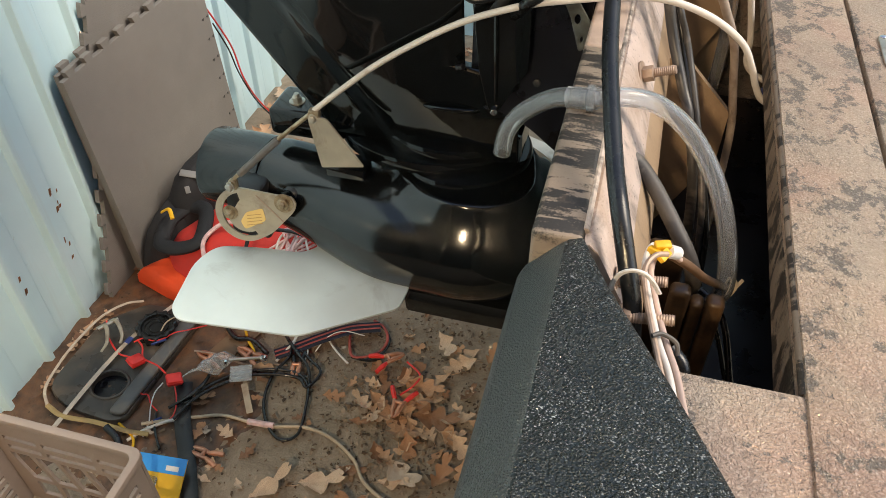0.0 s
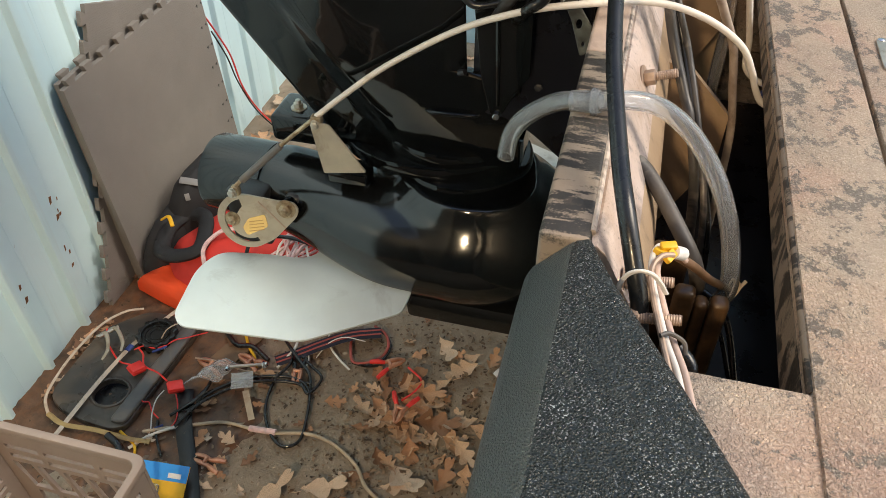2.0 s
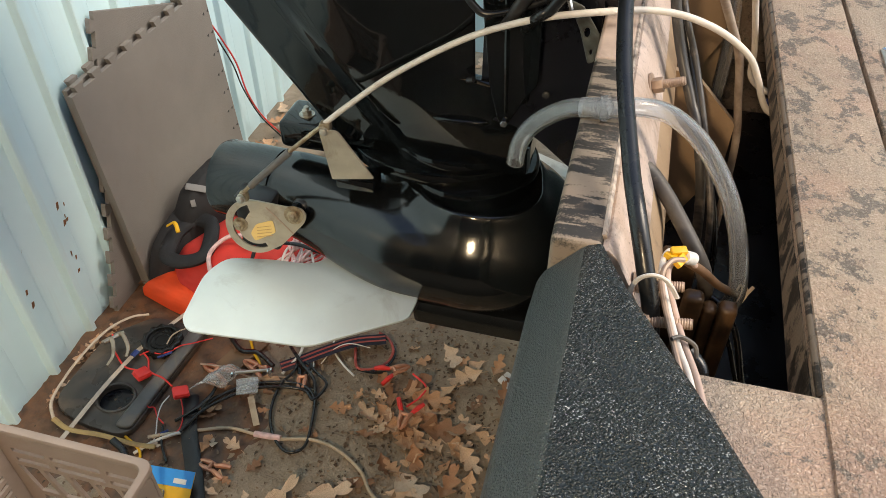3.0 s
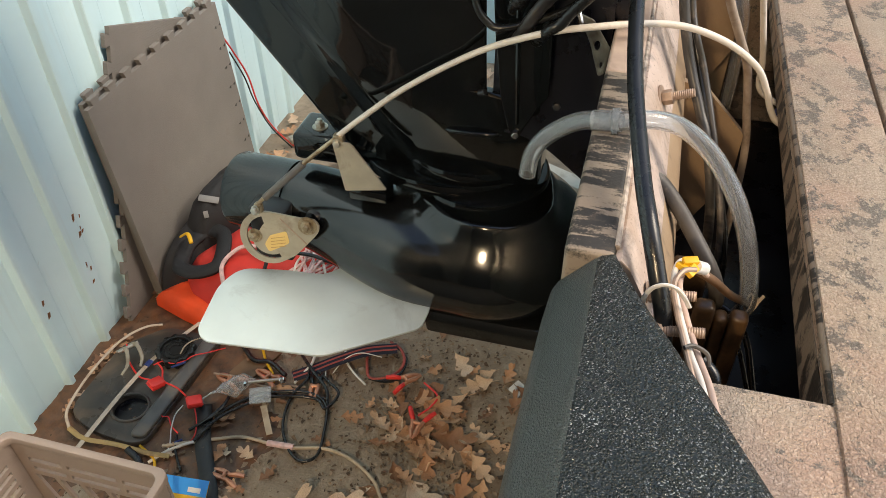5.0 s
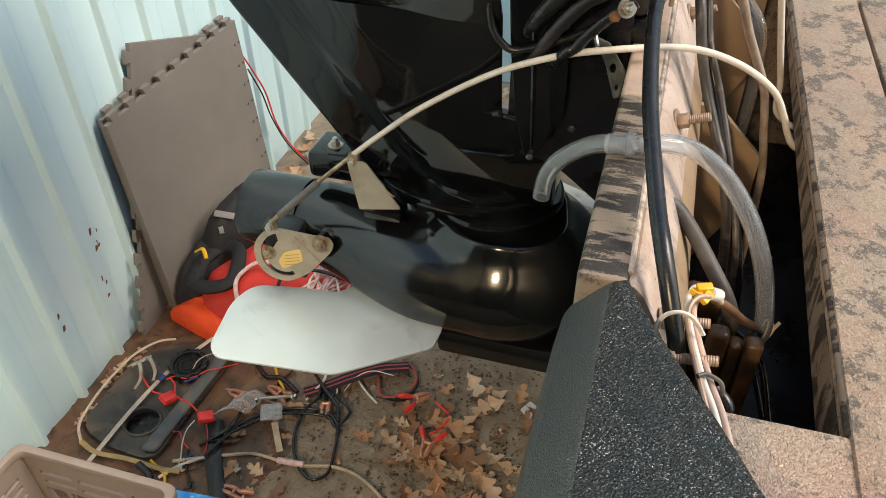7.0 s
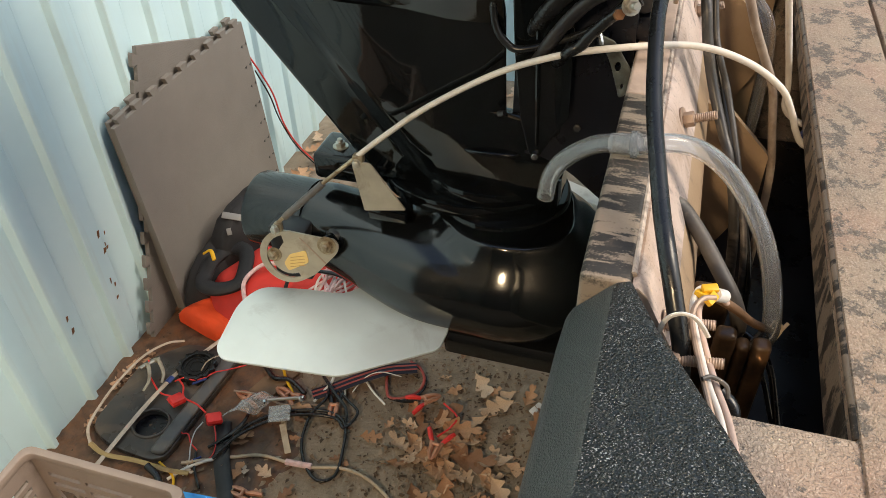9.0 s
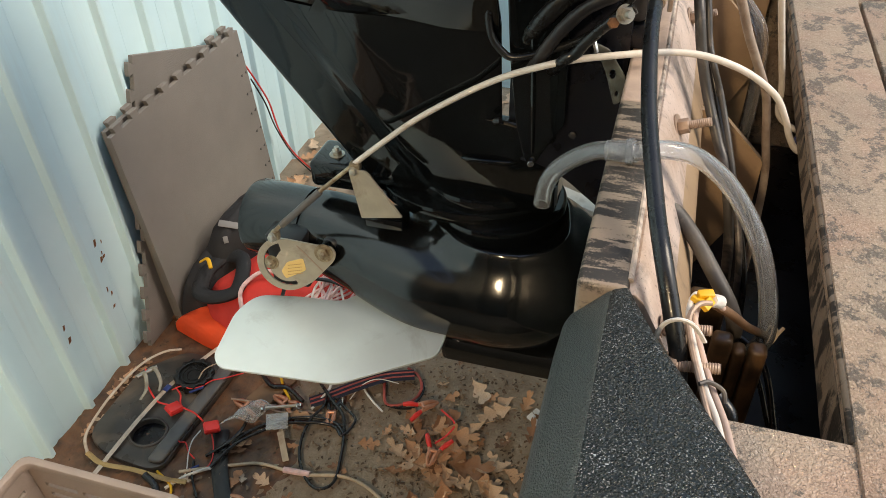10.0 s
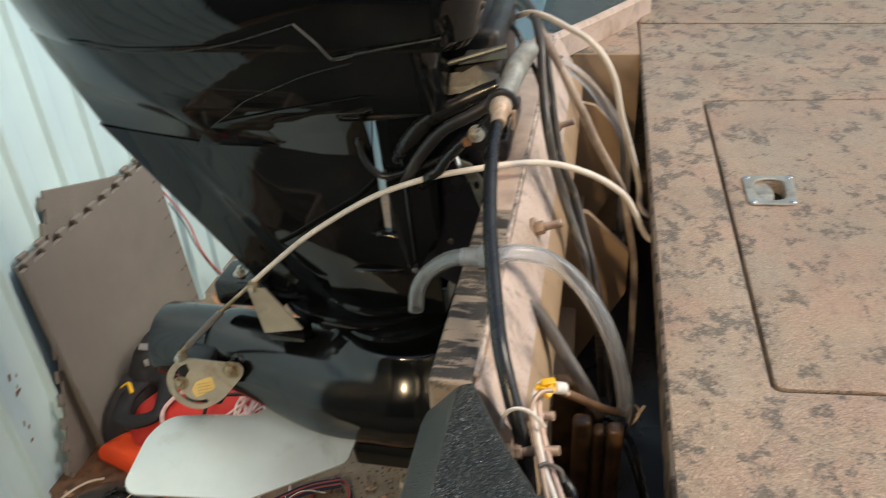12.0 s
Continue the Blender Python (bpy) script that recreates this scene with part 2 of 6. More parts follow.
CONCRETE, SIDING, FOAM = dirty_concrete("dirty_concrete"), steel_siding("painted_siding"), eva_foam("grey_foam")
FOAM_RIBBED = eva_foam("ribbed_foam", True)
CAMO_DECK, CAMO_LID = camo_paint("camo_deck", (1.0, 0.85, 1.0), spread=0.68), camo_paint("camo_lid", (1.0, 0.75, 1.0), spread=0.5)
CAMO_LEDGE = camo_paint("camo_ledge", spread=0.25)
CAMO_TRANSOM = brushed_camo("camo_transom", (0.24, 1.15, 0.4), threshold=0.5)
CAMO_EDGE = brushed_camo("camo_edge", (0.4, 0.9, 0.4), threshold=0.51)
PALE_PAINT = smeared_paint("pale_hull_paint")
PINK_TAN = plain("pinkish_tan_paint", (0.42, 0.32, 0.26), 0.6, vary=0.3, scale=16, dirt=(0.12, 0.09, 0.07), dirt_at=0.6)
EDGE_PAINT = plain("worn_edge_paint", (0.6, 0.5, 0.42), 0.6, vary=0.25, scale=60, dirt=(0.05, 0.04, 0.035), dirt_at=0.5)
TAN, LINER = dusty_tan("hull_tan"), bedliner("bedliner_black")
GLOSS, GLOSS_DUSTY = black_gloss("gloss_black"), black_gloss("gloss_black_dusty", (0.0045, 0.0055, 0.006), 0.09, 0.16, 1.6)
SATIN = plain("satin_black", (0.016, 0.016, 0.018), 0.4, vary=0.3, dirt=(0.06, 0.05, 0.04))
NAVY_CLOTH = plain("navy_webbing", (0.012, 0.014, 0.032), 0.8, vary=0.3, scale=20, grain=600, bump=0.3)
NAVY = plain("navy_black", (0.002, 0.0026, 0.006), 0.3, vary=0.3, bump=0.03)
ALLOY = plain("pale_alloy", (0.72, 0.79, 0.775), 0.42, 0.3, vary=0.06, scale=12, bump=0.02, dirt=(0.45, 0.47, 0.44), dirt_at=0.6)
ZINC = plain("zinc_steel", (0.5, 0.48, 0.42), 0.38, 0.75, vary=0.2, scale=40, dirt=(0.2, 0.14, 0.08), dirt_at=0.62)
BEIGE_STEEL = plain("beige_steel", (0.42, 0.38, 0.3), 0.5, 0.3, vary=0.15, scale=30, dirt=(0.2, 0.15, 0.1))
BRASSY = plain("yellowed_zinc", (0.42, 0.36, 0.25), 0.4, 0.6, vary=0.3, scale=90, dirt=(0.2, 0.11, 0.05), dirt_at=0.52)
CHROME = plain("bright_metal", (0.7, 0.7, 0.7), 0.18, 1.0, vary=0.1, scale=40)
RUST = plain("rusty_steel", (0.24, 0.11, 0.05), 0.8, 0.3, vary=0.5, scale=60, bump=0.4)
BOLT = plain("painted_bolt", (0.4, 0.29, 0.22), 0.5, 0.3, vary=0.3, scale=70)
RUBBER = plain("black_rubber", (0.011, 0.012, 0.013), 0.27, vary=0.3, scale=30, bump=0.04)
GREY_HOSE = plain("grey_hose", (0.075, 0.068, 0.062), 0.5, vary=0.3, scale=30, dirt=(0.3, 0.25, 0.2), dirt_at=0.62)
IVORY = plain("ivory_sheath", (0.7, 0.65, 0.58), 0.45, vary=0.1, scale=30, dirt=(0.36, 0.28, 0.2), dirt_at=0.64)
WHITE = plain("white_plastic", (0.75, 0.73, 0.7), 0.45, vary=0.1, scale=40, dirt=(0.4, 0.33, 0.27), dirt_at=0.66)
VINYL = clear_vinyl("clear_vinyl", 0.935, 0.01)
RED = plain("red_plastic", (0.8, 0.045, 0.04), 0.42, vary=0.15, scale=30)
RED_CLOTH = plain("red_nylon", (0.62, 0.04, 0.03), 0.75, vary=0.2, scale=14, grain=500, bump=0.3)
ORANGE_CLOTH = plain("orange_nylon", (0.9, 0.085, 0.02), 0.7, vary=0.15, scale=14, grain=500, bump=0.3)
BLACK_CLOTH = plain("black_webbing", (0.013, 0.014, 0.017), 0.75, vary=0.3, scale=20, grain=600, bump=0.4)
YELLOW = plain("yellow_plastic", (0.75, 0.42, 0.02), 0.45, vary=0.1)
STICKER = plain("yellow_sticker", (0.78, 0.55, 0.2), 0.5, vary=0.08)
INK = plain("faded_ink", (0.5, 0.3, 0.1), 0.6, vary=0.1)
COPPER = plain("copper_clip", (0.62, 0.3, 0.19), 0.4, 0.6, vary=0.2, scale=60)
DULL_RED = plain("dull_red_rubber", (0.34, 0.06, 0.045), 0.5, vary=0.3)
CREAM = plain("dirty_cream", (0.5, 0.4, 0.29), 0.55, vary=0.2, scale=30, dirt=(0.3, 0.2, 0.13), dirt_at=0.6)
BLUE = plain("blue_print", (0.02, 0.3, 0.78), 0.4, vary=0.08)
BLUE_TAPE = plain("blue_tape", (0.02, 0.042, 0.18), 0.5, vary=0.15)
CRATE = plain("taupe_plastic", (0.33, 0.262, 0.225), 0.55, vary=0.12, scale=10, grain=300, bump=0.12, dirt=(0.18, 0.14, 0.11), dirt_at=0.66)
DARK_PLASTIC = plain("charcoal_plastic", (0.062, 0.056, 0.05), 0.32, vary=0.3, scale=12, dirt=(0.17, 0.12, 0.08), dirt_at=0.56)
LEAF, CRUMB = leaf_brown("dead_leaf"), crumb_brown("leaf_crumbs")
ROOFING = plain("unseen_roof_brown", (0.085, 0.07, 0.058), 0.6, vary=0.15, scale=2)
NEAR_FLOOR_DARK = plain("dark_near_floor", (0.048, 0.045, 0.043), 0.8, vary=0.3, scale=6, grain=200, bump=0.3)
DARK_WALL = plain("dark_unseen_wall", (0.03, 0.038, 0.042), 0.8, vary=0.3, scale=3, dirt=(0.05, 0.04, 0.032))
DARK_CARD = plain("brown_board", (0.2, 0.12, 0.07), 0.8, vary=0.3, scale=14)
PINK_CORD = plain("pink_white_cord", (0.72, 0.5, 0.5), 0.7, vary=0.35, scale=60)
FILM, HAZY_FILM = clear_vinyl("clear_film"), clear_vinyl("hazy_film", 0.78)
DUSTY_SHEATH = plain("dusty_pale_sheath", (0.4, 0.32, 0.26), 0.5, vary=0.3, scale=30, dirt=(0.16, 0.11, 0.08), dirt_at=0.58)
AGED_IVORY = plain("aged_ivory", (0.6, 0.5, 0.4), 0.5, vary=0.15, scale=30, dirt=(0.36, 0.26, 0.17), dirt_at=0.6)
# board brown darkened to carry the shade inside the well
STRINGER = plain("shaded_brown_board", (0.11, 0.06, 0.026), 0.4, vary=0.5, scale=30, dirt=(0.014, 0.009, 0.006), dirt_at=0.5)
PINKISH = plain("pinkish_sheath", (0.55, 0.4, 0.33), 0.5, vary=0.2, scale=40)
WORN_NUT = plain("worn_beige_nut", (0.52, 0.42, 0.33), 0.4, 0.2, vary=0.25, scale=60, dirt=(0.3, 0.17, 0.08), dirt_at=0.56)
DUSTY_BLACK = plain("dusty_black_rubber", (0.05, 0.047, 0.044), 0.38, vary=0.3, scale=26, dirt=(0.3, 0.25, 0.21), dirt_at=0.6)
CAST_PALE = plain("pale_cast_alloy", (0.3, 0.32, 0.295), 0.45, 0.2, vary=0.3, scale=40, dirt=(0.14, 0.12, 0.1), dirt_at=0.55)
CAST_GREY = plain("dull_cast_alloy", (0.15, 0.165, 0.155), 0.42, 0.6, vary=0.3, scale=40, dirt=(0.07, 0.06, 0.05), dirt_at=0.55)
BROWN_SHEATH = plain("dusty_brown_sheath", (0.2, 0.115, 0.065), 0.45, vary=0.3, scale=30, dirt=(0.08, 0.05, 0.03), dirt_at=0.55)
TAN_CORD = plain("yellowed_cord", (0.5, 0.33, 0.13), 0.55, vary=0.2, scale=30, dirt=(0.2, 0.13, 0.07), dirt_at=0.6)
WORN_CHARCOAL = plain("worn_charcoal", (0.11, 0.108, 0.105), 0.42, vary=0.25, scale=16, dirt=(0.2, 0.16, 0.12), dirt_at=0.62)
WET_DIRT = plain("wet_leaf_dirt", (0.13, 0.071, 0.041), 0.5, vary=0.5, scale=40, grain=160, bump=0.5, dirt=(0.2, 0.085, 0.035), dirt_at=0.56)
MILKY = clear_vinyl("milky_plastic", 0.88, 0.05)
MIRROR_GREY = plain("grey_gasket", (0.2, 0.2, 0.2), 0.4, vary=0.1)


# ---- building blocks ----
PLACED = {}


def linked(name, mesh, mat, parent=None, label="", smooth=40.0):
    mesh.materials.append(mat)
    if smooth:
        mesh.shade_smooth()
        mesh.set_sharp_from_angle(angle=radians(smooth))
    ob = new(name, mesh)
    if parent is not None:
        ob.parent = parent
        ob.matrix_parent_inverse = Matrix.Translation(-PLACED.get(parent, Vector((0, 0, 0))))
    if label:
        ob["label"] = label
    return ob


def part(name, bm, mat, parent=None, label="", smooth=40.0):
    """One bmesh, in world metres, as one object under a thing or a part."""
    bmesh.ops.recalc_face_normals(bm, faces=bm.faces)
    mesh = bpy.data.meshes.new(name)
    bm.to_mesh(mesh)
    bm.free()
    return linked(name, mesh, mat, parent, label, smooth)


def thing(name, base, label, category, group="", kind=""):
    ob = new(name)
    ob.location = base
    ob.empty_display_size = 0.05
    PLACED[ob] = Vector(base)
    return tagged(ob, label, category, group, kind)


def spline(points, per=8):
    """Points along a smooth curve through the given ones."""
    p = [Vector(q) for q in points]
    p = [p[0] * 2 - p[1]] + p + [p[-1] * 2 - p[-2]]
    out = []
    for i in range(1, len(p) - 2):
        a, b, c, d = p[i - 1 : i + 3]
        for k in range(per):
            t = k / per
            out.append(0.5 * ((2 * b) + (c - a) * t + (2 * a - 5 * b + 4 * c - d) * t * t + (3 * b - a - 3 * c + d) * t**3))
    return out + [p[-2]]


def tube(points, radius, seg=10, per=8, bm=None, smooth=True, flat=1.0, caps=True, closed=False):
    """A swept round (flat < 1: flattened) bar. radius: one number, or one for each given point."""
    bm = bm or bmesh.new()
    path = spline(points, per) if smooth else [Vector(q) for q in points]
    n = len(path)
    if isinstance(radius, (int, float)):
        radii = [radius] * n
    else:
        radii = [float(r) for r in np.interp(np.linspace(0, len(radius) - 1, n), range(len(radius)), radius)]
    rings, side = [], None
    for i, c in enumerate(path):
        way = (path[min(i + 1, n - 1)] - path[max(i - 1, 0)]).normalized()
        if side is None:
            side = way.cross(Vector((0, 0, 1)))
            if side.length < 0.1:
                side = way.cross(Vector((0, 1, 0)))
        side = (side - way * side.dot(way)).normalized()
        up = way.cross(side).normalized()
        rings.append([bm.verts.new(c + radii[i] * (math.cos(a) * side + flat * math.sin(a) * up)) for a in (2 * math.pi * k / seg for k in range(seg))])
    for r, s in zip(rings, rings[1:]):
        for k in range(seg):
            bm.faces.new((r[k], r[(k + 1) % seg], s[(k + 1) % seg], s[k]))
    if caps:
        bm.faces.new(rings[0][::-1])
        bm.faces.new(rings[-1])
    return bm


def block(lo, hi, bevel=0.003, bm=None, segments=2):
    one = bmesh.new()
    bmesh.ops.create_cube(one, size=1)
    lo, hi = Vector(lo), Vector(hi)
    for v in one.verts:
        v.co = Vector(((lo[k] + hi[k]) / 2 + v.co[k] * (hi[k] - lo[k])) for k in range(3))
    if bevel:
        bmesh.ops.bevel(one, geom=one.edges[:], offset=bevel, segments=segments, affect="EDGES", profile=0.5)
    return joined(bm, one)


def joined(bm, one):
    if bm is None:
        return one
    mesh = bpy.data.meshes.new("scrap")
    one.to_mesh(mesh)
    one.free()
    bm.from_mesh(mesh)
    bpy.data.meshes.remove(mesh)
    return bm


def placed(bm, m):
    bmesh.ops.transform(bm, matrix=m, verts=bm.verts)
    return bm


def rounded(outline, radius, seg=4):
    """The corners of a flat outline rounded; radius one number or one a corner."""
    n, out = len(outline), []
    for i, p in enumerate(outline):
        r = radius if isinstance(radius, (int, float)) else radius[i]
        p, a, b = Vector(p), Vector(outline[i - 1]), Vector(outline[(i + 1) % n])
        u, w = (a - p), (b - p)
        r = min(r, u.length * 0.45, w.length * 0.45)
        if r < 1e-5:
            out.append(p)
            continue
        s, e = p + u.normalized() * r, p + w.normalized() * r
        for k in range(seg + 1):
            t = k / seg
            out.append((1 - t) ** 2 * s + 2 * t * (1 - t) * p + t * t * e)
    return out


def slab(outline, z0, z1, holes=(), bevel=0.0, bm=None):
    """A flat outline in x, y, with holes, thickened from z0 to z1."""
    one = bmesh.new()
    edges = []
    for loop in (outline, *holes):
        vs = [one.verts.new((q[0], q[1], z0)) for q in loop]
        edges += [one.edges.new((vs[i], vs[(i + 1) % len(vs)])) for i in range(len(vs))]
    if holes:
        bmesh.ops.triangle_fill(one, use_beauty=True, use_dissolve=False, edges=edges)
    else:
        one.faces.new([e.verts[0] for e in edges])
    top = bmesh.ops.extrude_face_region(one, geom=one.faces[:])
    bmesh.ops.translate(one, vec=(0, 0, z1 - z0), verts=[v for v in top["geom"] if isinstance(v, bmesh.types.BMVert)])
    bmesh.ops.recalc_face_normals(one, faces=one.faces)
    if bevel:
        rim = [e for e in one.edges if len(e.link_faces) == 2 and e.calc_face_angle(0) > 1.0 and abs(e.verts[0].co.z - e.verts[1].co.z) < 1e-6]
        bmesh.ops.bevel(one, geom=rim, offset=bevel, segments=2, affect="EDGES", profile=0.5)
    return joined(bm, one)


def turned(profile, seg=24, bm=None):
    """A body of revolution about z from (radius, height) pairs."""
    one = bmesh.new()
    rings = []
    for r, z in profile:
        if r < 1e-6:
            rings.append([one.verts.new((0, 0, z))])
        else:
            rings.append([one.verts.new((r * math.cos(2 * math.pi * k / seg), r * math.sin(2 * math.pi * k / seg), z)) for k in range(seg)])
    for a, b in zip(rings, rings[1:]):
        for k in range(seg):
            j = (k + 1) % seg
            if len(a) == 1 and len(b) > 1:
                one.faces.new((a[0], b[j], b[k]))
            elif len(b) == 1 and len(a) > 1:
                one.faces.new((a[k], a[j], b[0]))
            elif len(a) > 1:
                one.faces.new((a[k], a[j], b[j], b[k]))
    return joined(bm, one)


def lofted(sections, caps=True, bm=None):
    """Skin over rings of equally many points."""
    one = bmesh.new()
    rings = [[one.verts.new(q) for q in s] for s in sections]
    for a, b in zip(rings, rings[1:]):
        for k in range(len(a)):
            j = (k + 1) % len(a)
            one.faces.new((a[k], a[j], b[j], b[k]))
    if caps:
        one.faces.new(rings[0][::-1])
        one.faces.new(rings[-1])
    return joined(bm, one)


def circle(cx, cy, r, seg=20, ry=None, turn=0.0):
    ry = ry or r
    c, s = math.cos(turn), math.sin(turn)
    return [(cx + c * r * math.cos(a) - s * ry * math.sin(a), cy + s * r * math.cos(a) + c * ry * math.sin(a)) for a in (2 * math.pi * k / seg for k in range(seg))]


def aimed(at, towards):
    """A pose at a point with its z axis along a direction."""
    return Matrix.Translation(at) @ Vector(towards).to_track_quat("Z", "Y").to_matrix().to_4x4()


def hex_bolt(at, towards, head=0.008, thick=0.007, washer=0.0, stud=0.0, stud_r=0.0, bm=None):
    one = bmesh.new()
    z = 0.0
    if washer:
        turned([(0, 0), (washer, 0), (washer, 0.0016), (0, 0.0016)], 20, one)
        z = 0.0016
    nut = slab([(head * math.cos(math.pi * k / 3), head * math.sin(math.pi * k / 3)) for k in range(6)], z, z + thick, bevel=head * 0.12)
    joined(one, nut)
    if stud:
        prof = [(0, z + thick * 0.5)]
        turns = max(4, int(stud / 0.0022))
        for k in range(turns):
            h = z + thick + stud * k / turns
            prof += [(stud_r, h), (stud_r * 0.86, h + stud / turns * 0.5)]
        prof += [(stud_r * 0.9, z + thick + stud), (0, z + thick + stud)]
        turned(prof, 14, one)
    placed(one, aimed(at, towards))
    return joined(bm, one)


# ---- the place ----
ground = bmesh.new()
bmesh.ops.create_grid(ground, x_segments=60, y_segments=60, size=1.0)
for v in ground.verts:
    # fine grid round the machine, then stretched out to the horizon
    fx, fy = v.co.x, v.co.y
    v.co.x = -0.4 + fx * 1.6 + math.copysign(max(0, abs(fx) - 0.86) ** 2 * 20000, fx)
    v.co.y = 1.0 + fy * 1.6 + math.copysign(max(0, abs(fy) - 0.86) ** 2 * 20000, fy)
    if abs(fx) < 0.85 and abs(fy) < 0.85:
        v.co.z = 0.004 * noise.noise(Vector((fx * 6, fy * 6, 0)))
tagged(part("ground", ground, CONCRETE), "stained grey concrete floor with damp dirt and leaf litter", "floor", kind="structure")

WALL_X = -1.2


def siding(y0, y1, top):
    """Ribbed steel sheet standing in the plane x = WALL_X: flat pans and raised ribs every 146 mm."""
    pitch, first = 0.1445, 0.918
    profile = []
    k0, k1 = math.floor((y0 - first) / pitch), math.ceil((y1 - first) / pitch)
    for k in range(k0, k1):
        y = first + k * pitch
        profile += [(y - 0.012, 0.0), (y - 0.010, 0.0008), (y - 0.0035, 0.0155), (y - 0.001, 0.0167), (y + 0.009, 0.0167), (y + 0.019, 0.0), (y + 0.062, 0.0), (y + 0.064, 0.0008), (y + 0.066, 0.0)]
    heights = [0.0, 0.25, 0.5, 0.9, 1.4, top]
    rings = [[(WALL_X + dx, y, z) for y, dx in profile] for z in heights]
    bm = bmesh.new()
    grid = [[bm.verts.new(q) for q in row] for row in rings]
    for a, b in zip(grid, grid[1:]):
        for k in range(len(a) - 1):
            bm.faces.new((a[k], a[k + 1], b[k + 1], b[k]))
    back = bmesh.ops.extrude_face_region(bm, geom=bm.faces[:])
    bmesh.ops.translate(bm, vec=(-0.0012, 0, 0), verts=[v for v in back["geom"] if isinstance(v, bmesh.types.BMVert)])
    return bm


tagged(part("wall_siding", siding(-0.66, 2.6, 2.59), SIDING, smooth=20), "ribbed white steel siding with a bluish cast and rusty scuffs", "wall", kind="structure")
tagged(part("sill_plate", block((WALL_X - 0.1, -2.5, -0.01), (WALL_X - 0.004, 2.62, 0.09), 0.004), DARK_CARD), "dark timber sill behind the siding's foot", "trim", kind="structure")
tagged(part("wall_end", placed(siding(-1.25, 4.0, 2.59), Matrix.Translation((0.0, 1.42, 0.0)) @ Matrix.Rotation(radians(-90), 4, "Z")), SIDING, smooth=20), "ribbed pale blue steel siding behind the motor", "wall", kind="structure")
# unseen wall, added behind and kept dark for the motor's reflections
tagged(part("wall_back", block((WALL_X - 0.1, -2.6, 0.0), (4.0, -2.5, 3.1), 0.004), DARK_WALL), "unseen plain dark wall added to close the shed and darken reflections", "wall", kind="structure")
# unseen continuation of the siding, made dark to bound its reflection
tagged(part("wall_side", block((WALL_X - 0.09, -2.499, 0.091), (WALL_X - 0.004, -0.74, 2.59), 0.004), DARK_WALL), "unseen plain dark wall added where the siding's reflection should stop", "wall", kind="structure")

# unseen dark sheet, added so the black leg mirrors dark ground
tagged(part("ground_near", block((WALL_X + 0.02, -2.49, 0.0045), (3.9, 0.3, 0.012), 0.003), NEAR_FLOOR_DARK), "unseen dark strip added at the near end of the floor to darken reflections", "floor", kind="structure")
# unseen roof, added to keep open sky out of the paint's reflections
tagged(part("ceiling", block((WALL_X - 0.1, -2.6, 3.1005), (4.0, -1.0, 3.16), 0.004), ROOFING), "unseen dull brown roof added over the near end to darken reflections", "ceiling", kind="structure")

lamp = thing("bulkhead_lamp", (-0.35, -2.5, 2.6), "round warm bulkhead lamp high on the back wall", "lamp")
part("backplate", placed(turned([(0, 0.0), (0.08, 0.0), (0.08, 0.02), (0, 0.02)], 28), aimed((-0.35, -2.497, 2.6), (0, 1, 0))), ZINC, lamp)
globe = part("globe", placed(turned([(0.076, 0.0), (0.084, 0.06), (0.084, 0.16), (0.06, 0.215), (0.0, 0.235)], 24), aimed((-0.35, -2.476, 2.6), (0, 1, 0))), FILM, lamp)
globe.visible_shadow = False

# ---- boat ----
BOAT_MID = 0.955
boat = thing("boat", (0.9, BOAT_MID, 0.42), "camouflage-painted flat-bottomed work boat seen at its stern", "boat")
transom = part("transom", block((-0.045, 0.397, 0.7905), (0.0, 0.742, 0.99), 0.005, segments=3), CAMO_TRANSOM, boat, "tan transom board with black brushed stripes")
part("transom_far", block((-0.045, 0.7425, 0.7905), (0.0, 1.538, 0.99), 0.005, segments=3), PINK_TAN, boat, "worn pinkish tan paint on the transom")
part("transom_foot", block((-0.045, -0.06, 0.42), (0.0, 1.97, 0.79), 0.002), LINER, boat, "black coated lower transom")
def raked(y0, y1, section):
    """A bar of constant cross-section (x, z) from y0 to y1."""
    return lofted([[(x, y0, z) for x, z in section], [(x, y1, z) for x, z in section]])


part("transom_lining", raked(0.396, 1.538, [(0.0008, 0.9183), (0.0008, 0.984), (0.006, 0.9855), (0.014, 0.978), (0.0452, 0.9183)]), PALE_PAINT, transom, "pale pinkish paint with dark smears")
part("transom_lining", raked(0.372, 1.538, [(0.0008, 0.84), (0.0008, 0.9178), (0.0452, 0.9178), (0.06, 0.89), (0.066, 0.87), (0.066, 0.84)]), TAN, transom, "tan paint")
part("transom_core", raked(0.372, 1.538, [(0.0008, 0.46), (0.0008, 0.839), (0.065, 0.839), (0.045, 0.46)]), TAN, transom)
part("worn_edge", tube([(0.0006, 0.412, 0.9868), (0.0006, 1.53, 0.9868)], 0.003, 8, 1, smooth=False), EDGE_PAINT, transom, "pale worn paint along the inner edge")
part("hull_bottom", block((-0.044, -0.06, 0.40), (2.6, 1.97, 0.419), 0.004), CAMO_DECK, boat)
for y in (-0.06, 1.95):
    part("hull_side", block((0.012, y, 0.42), (2.6, y + 0.02, 0.9), 0.004), CAMO_DECK, boat)


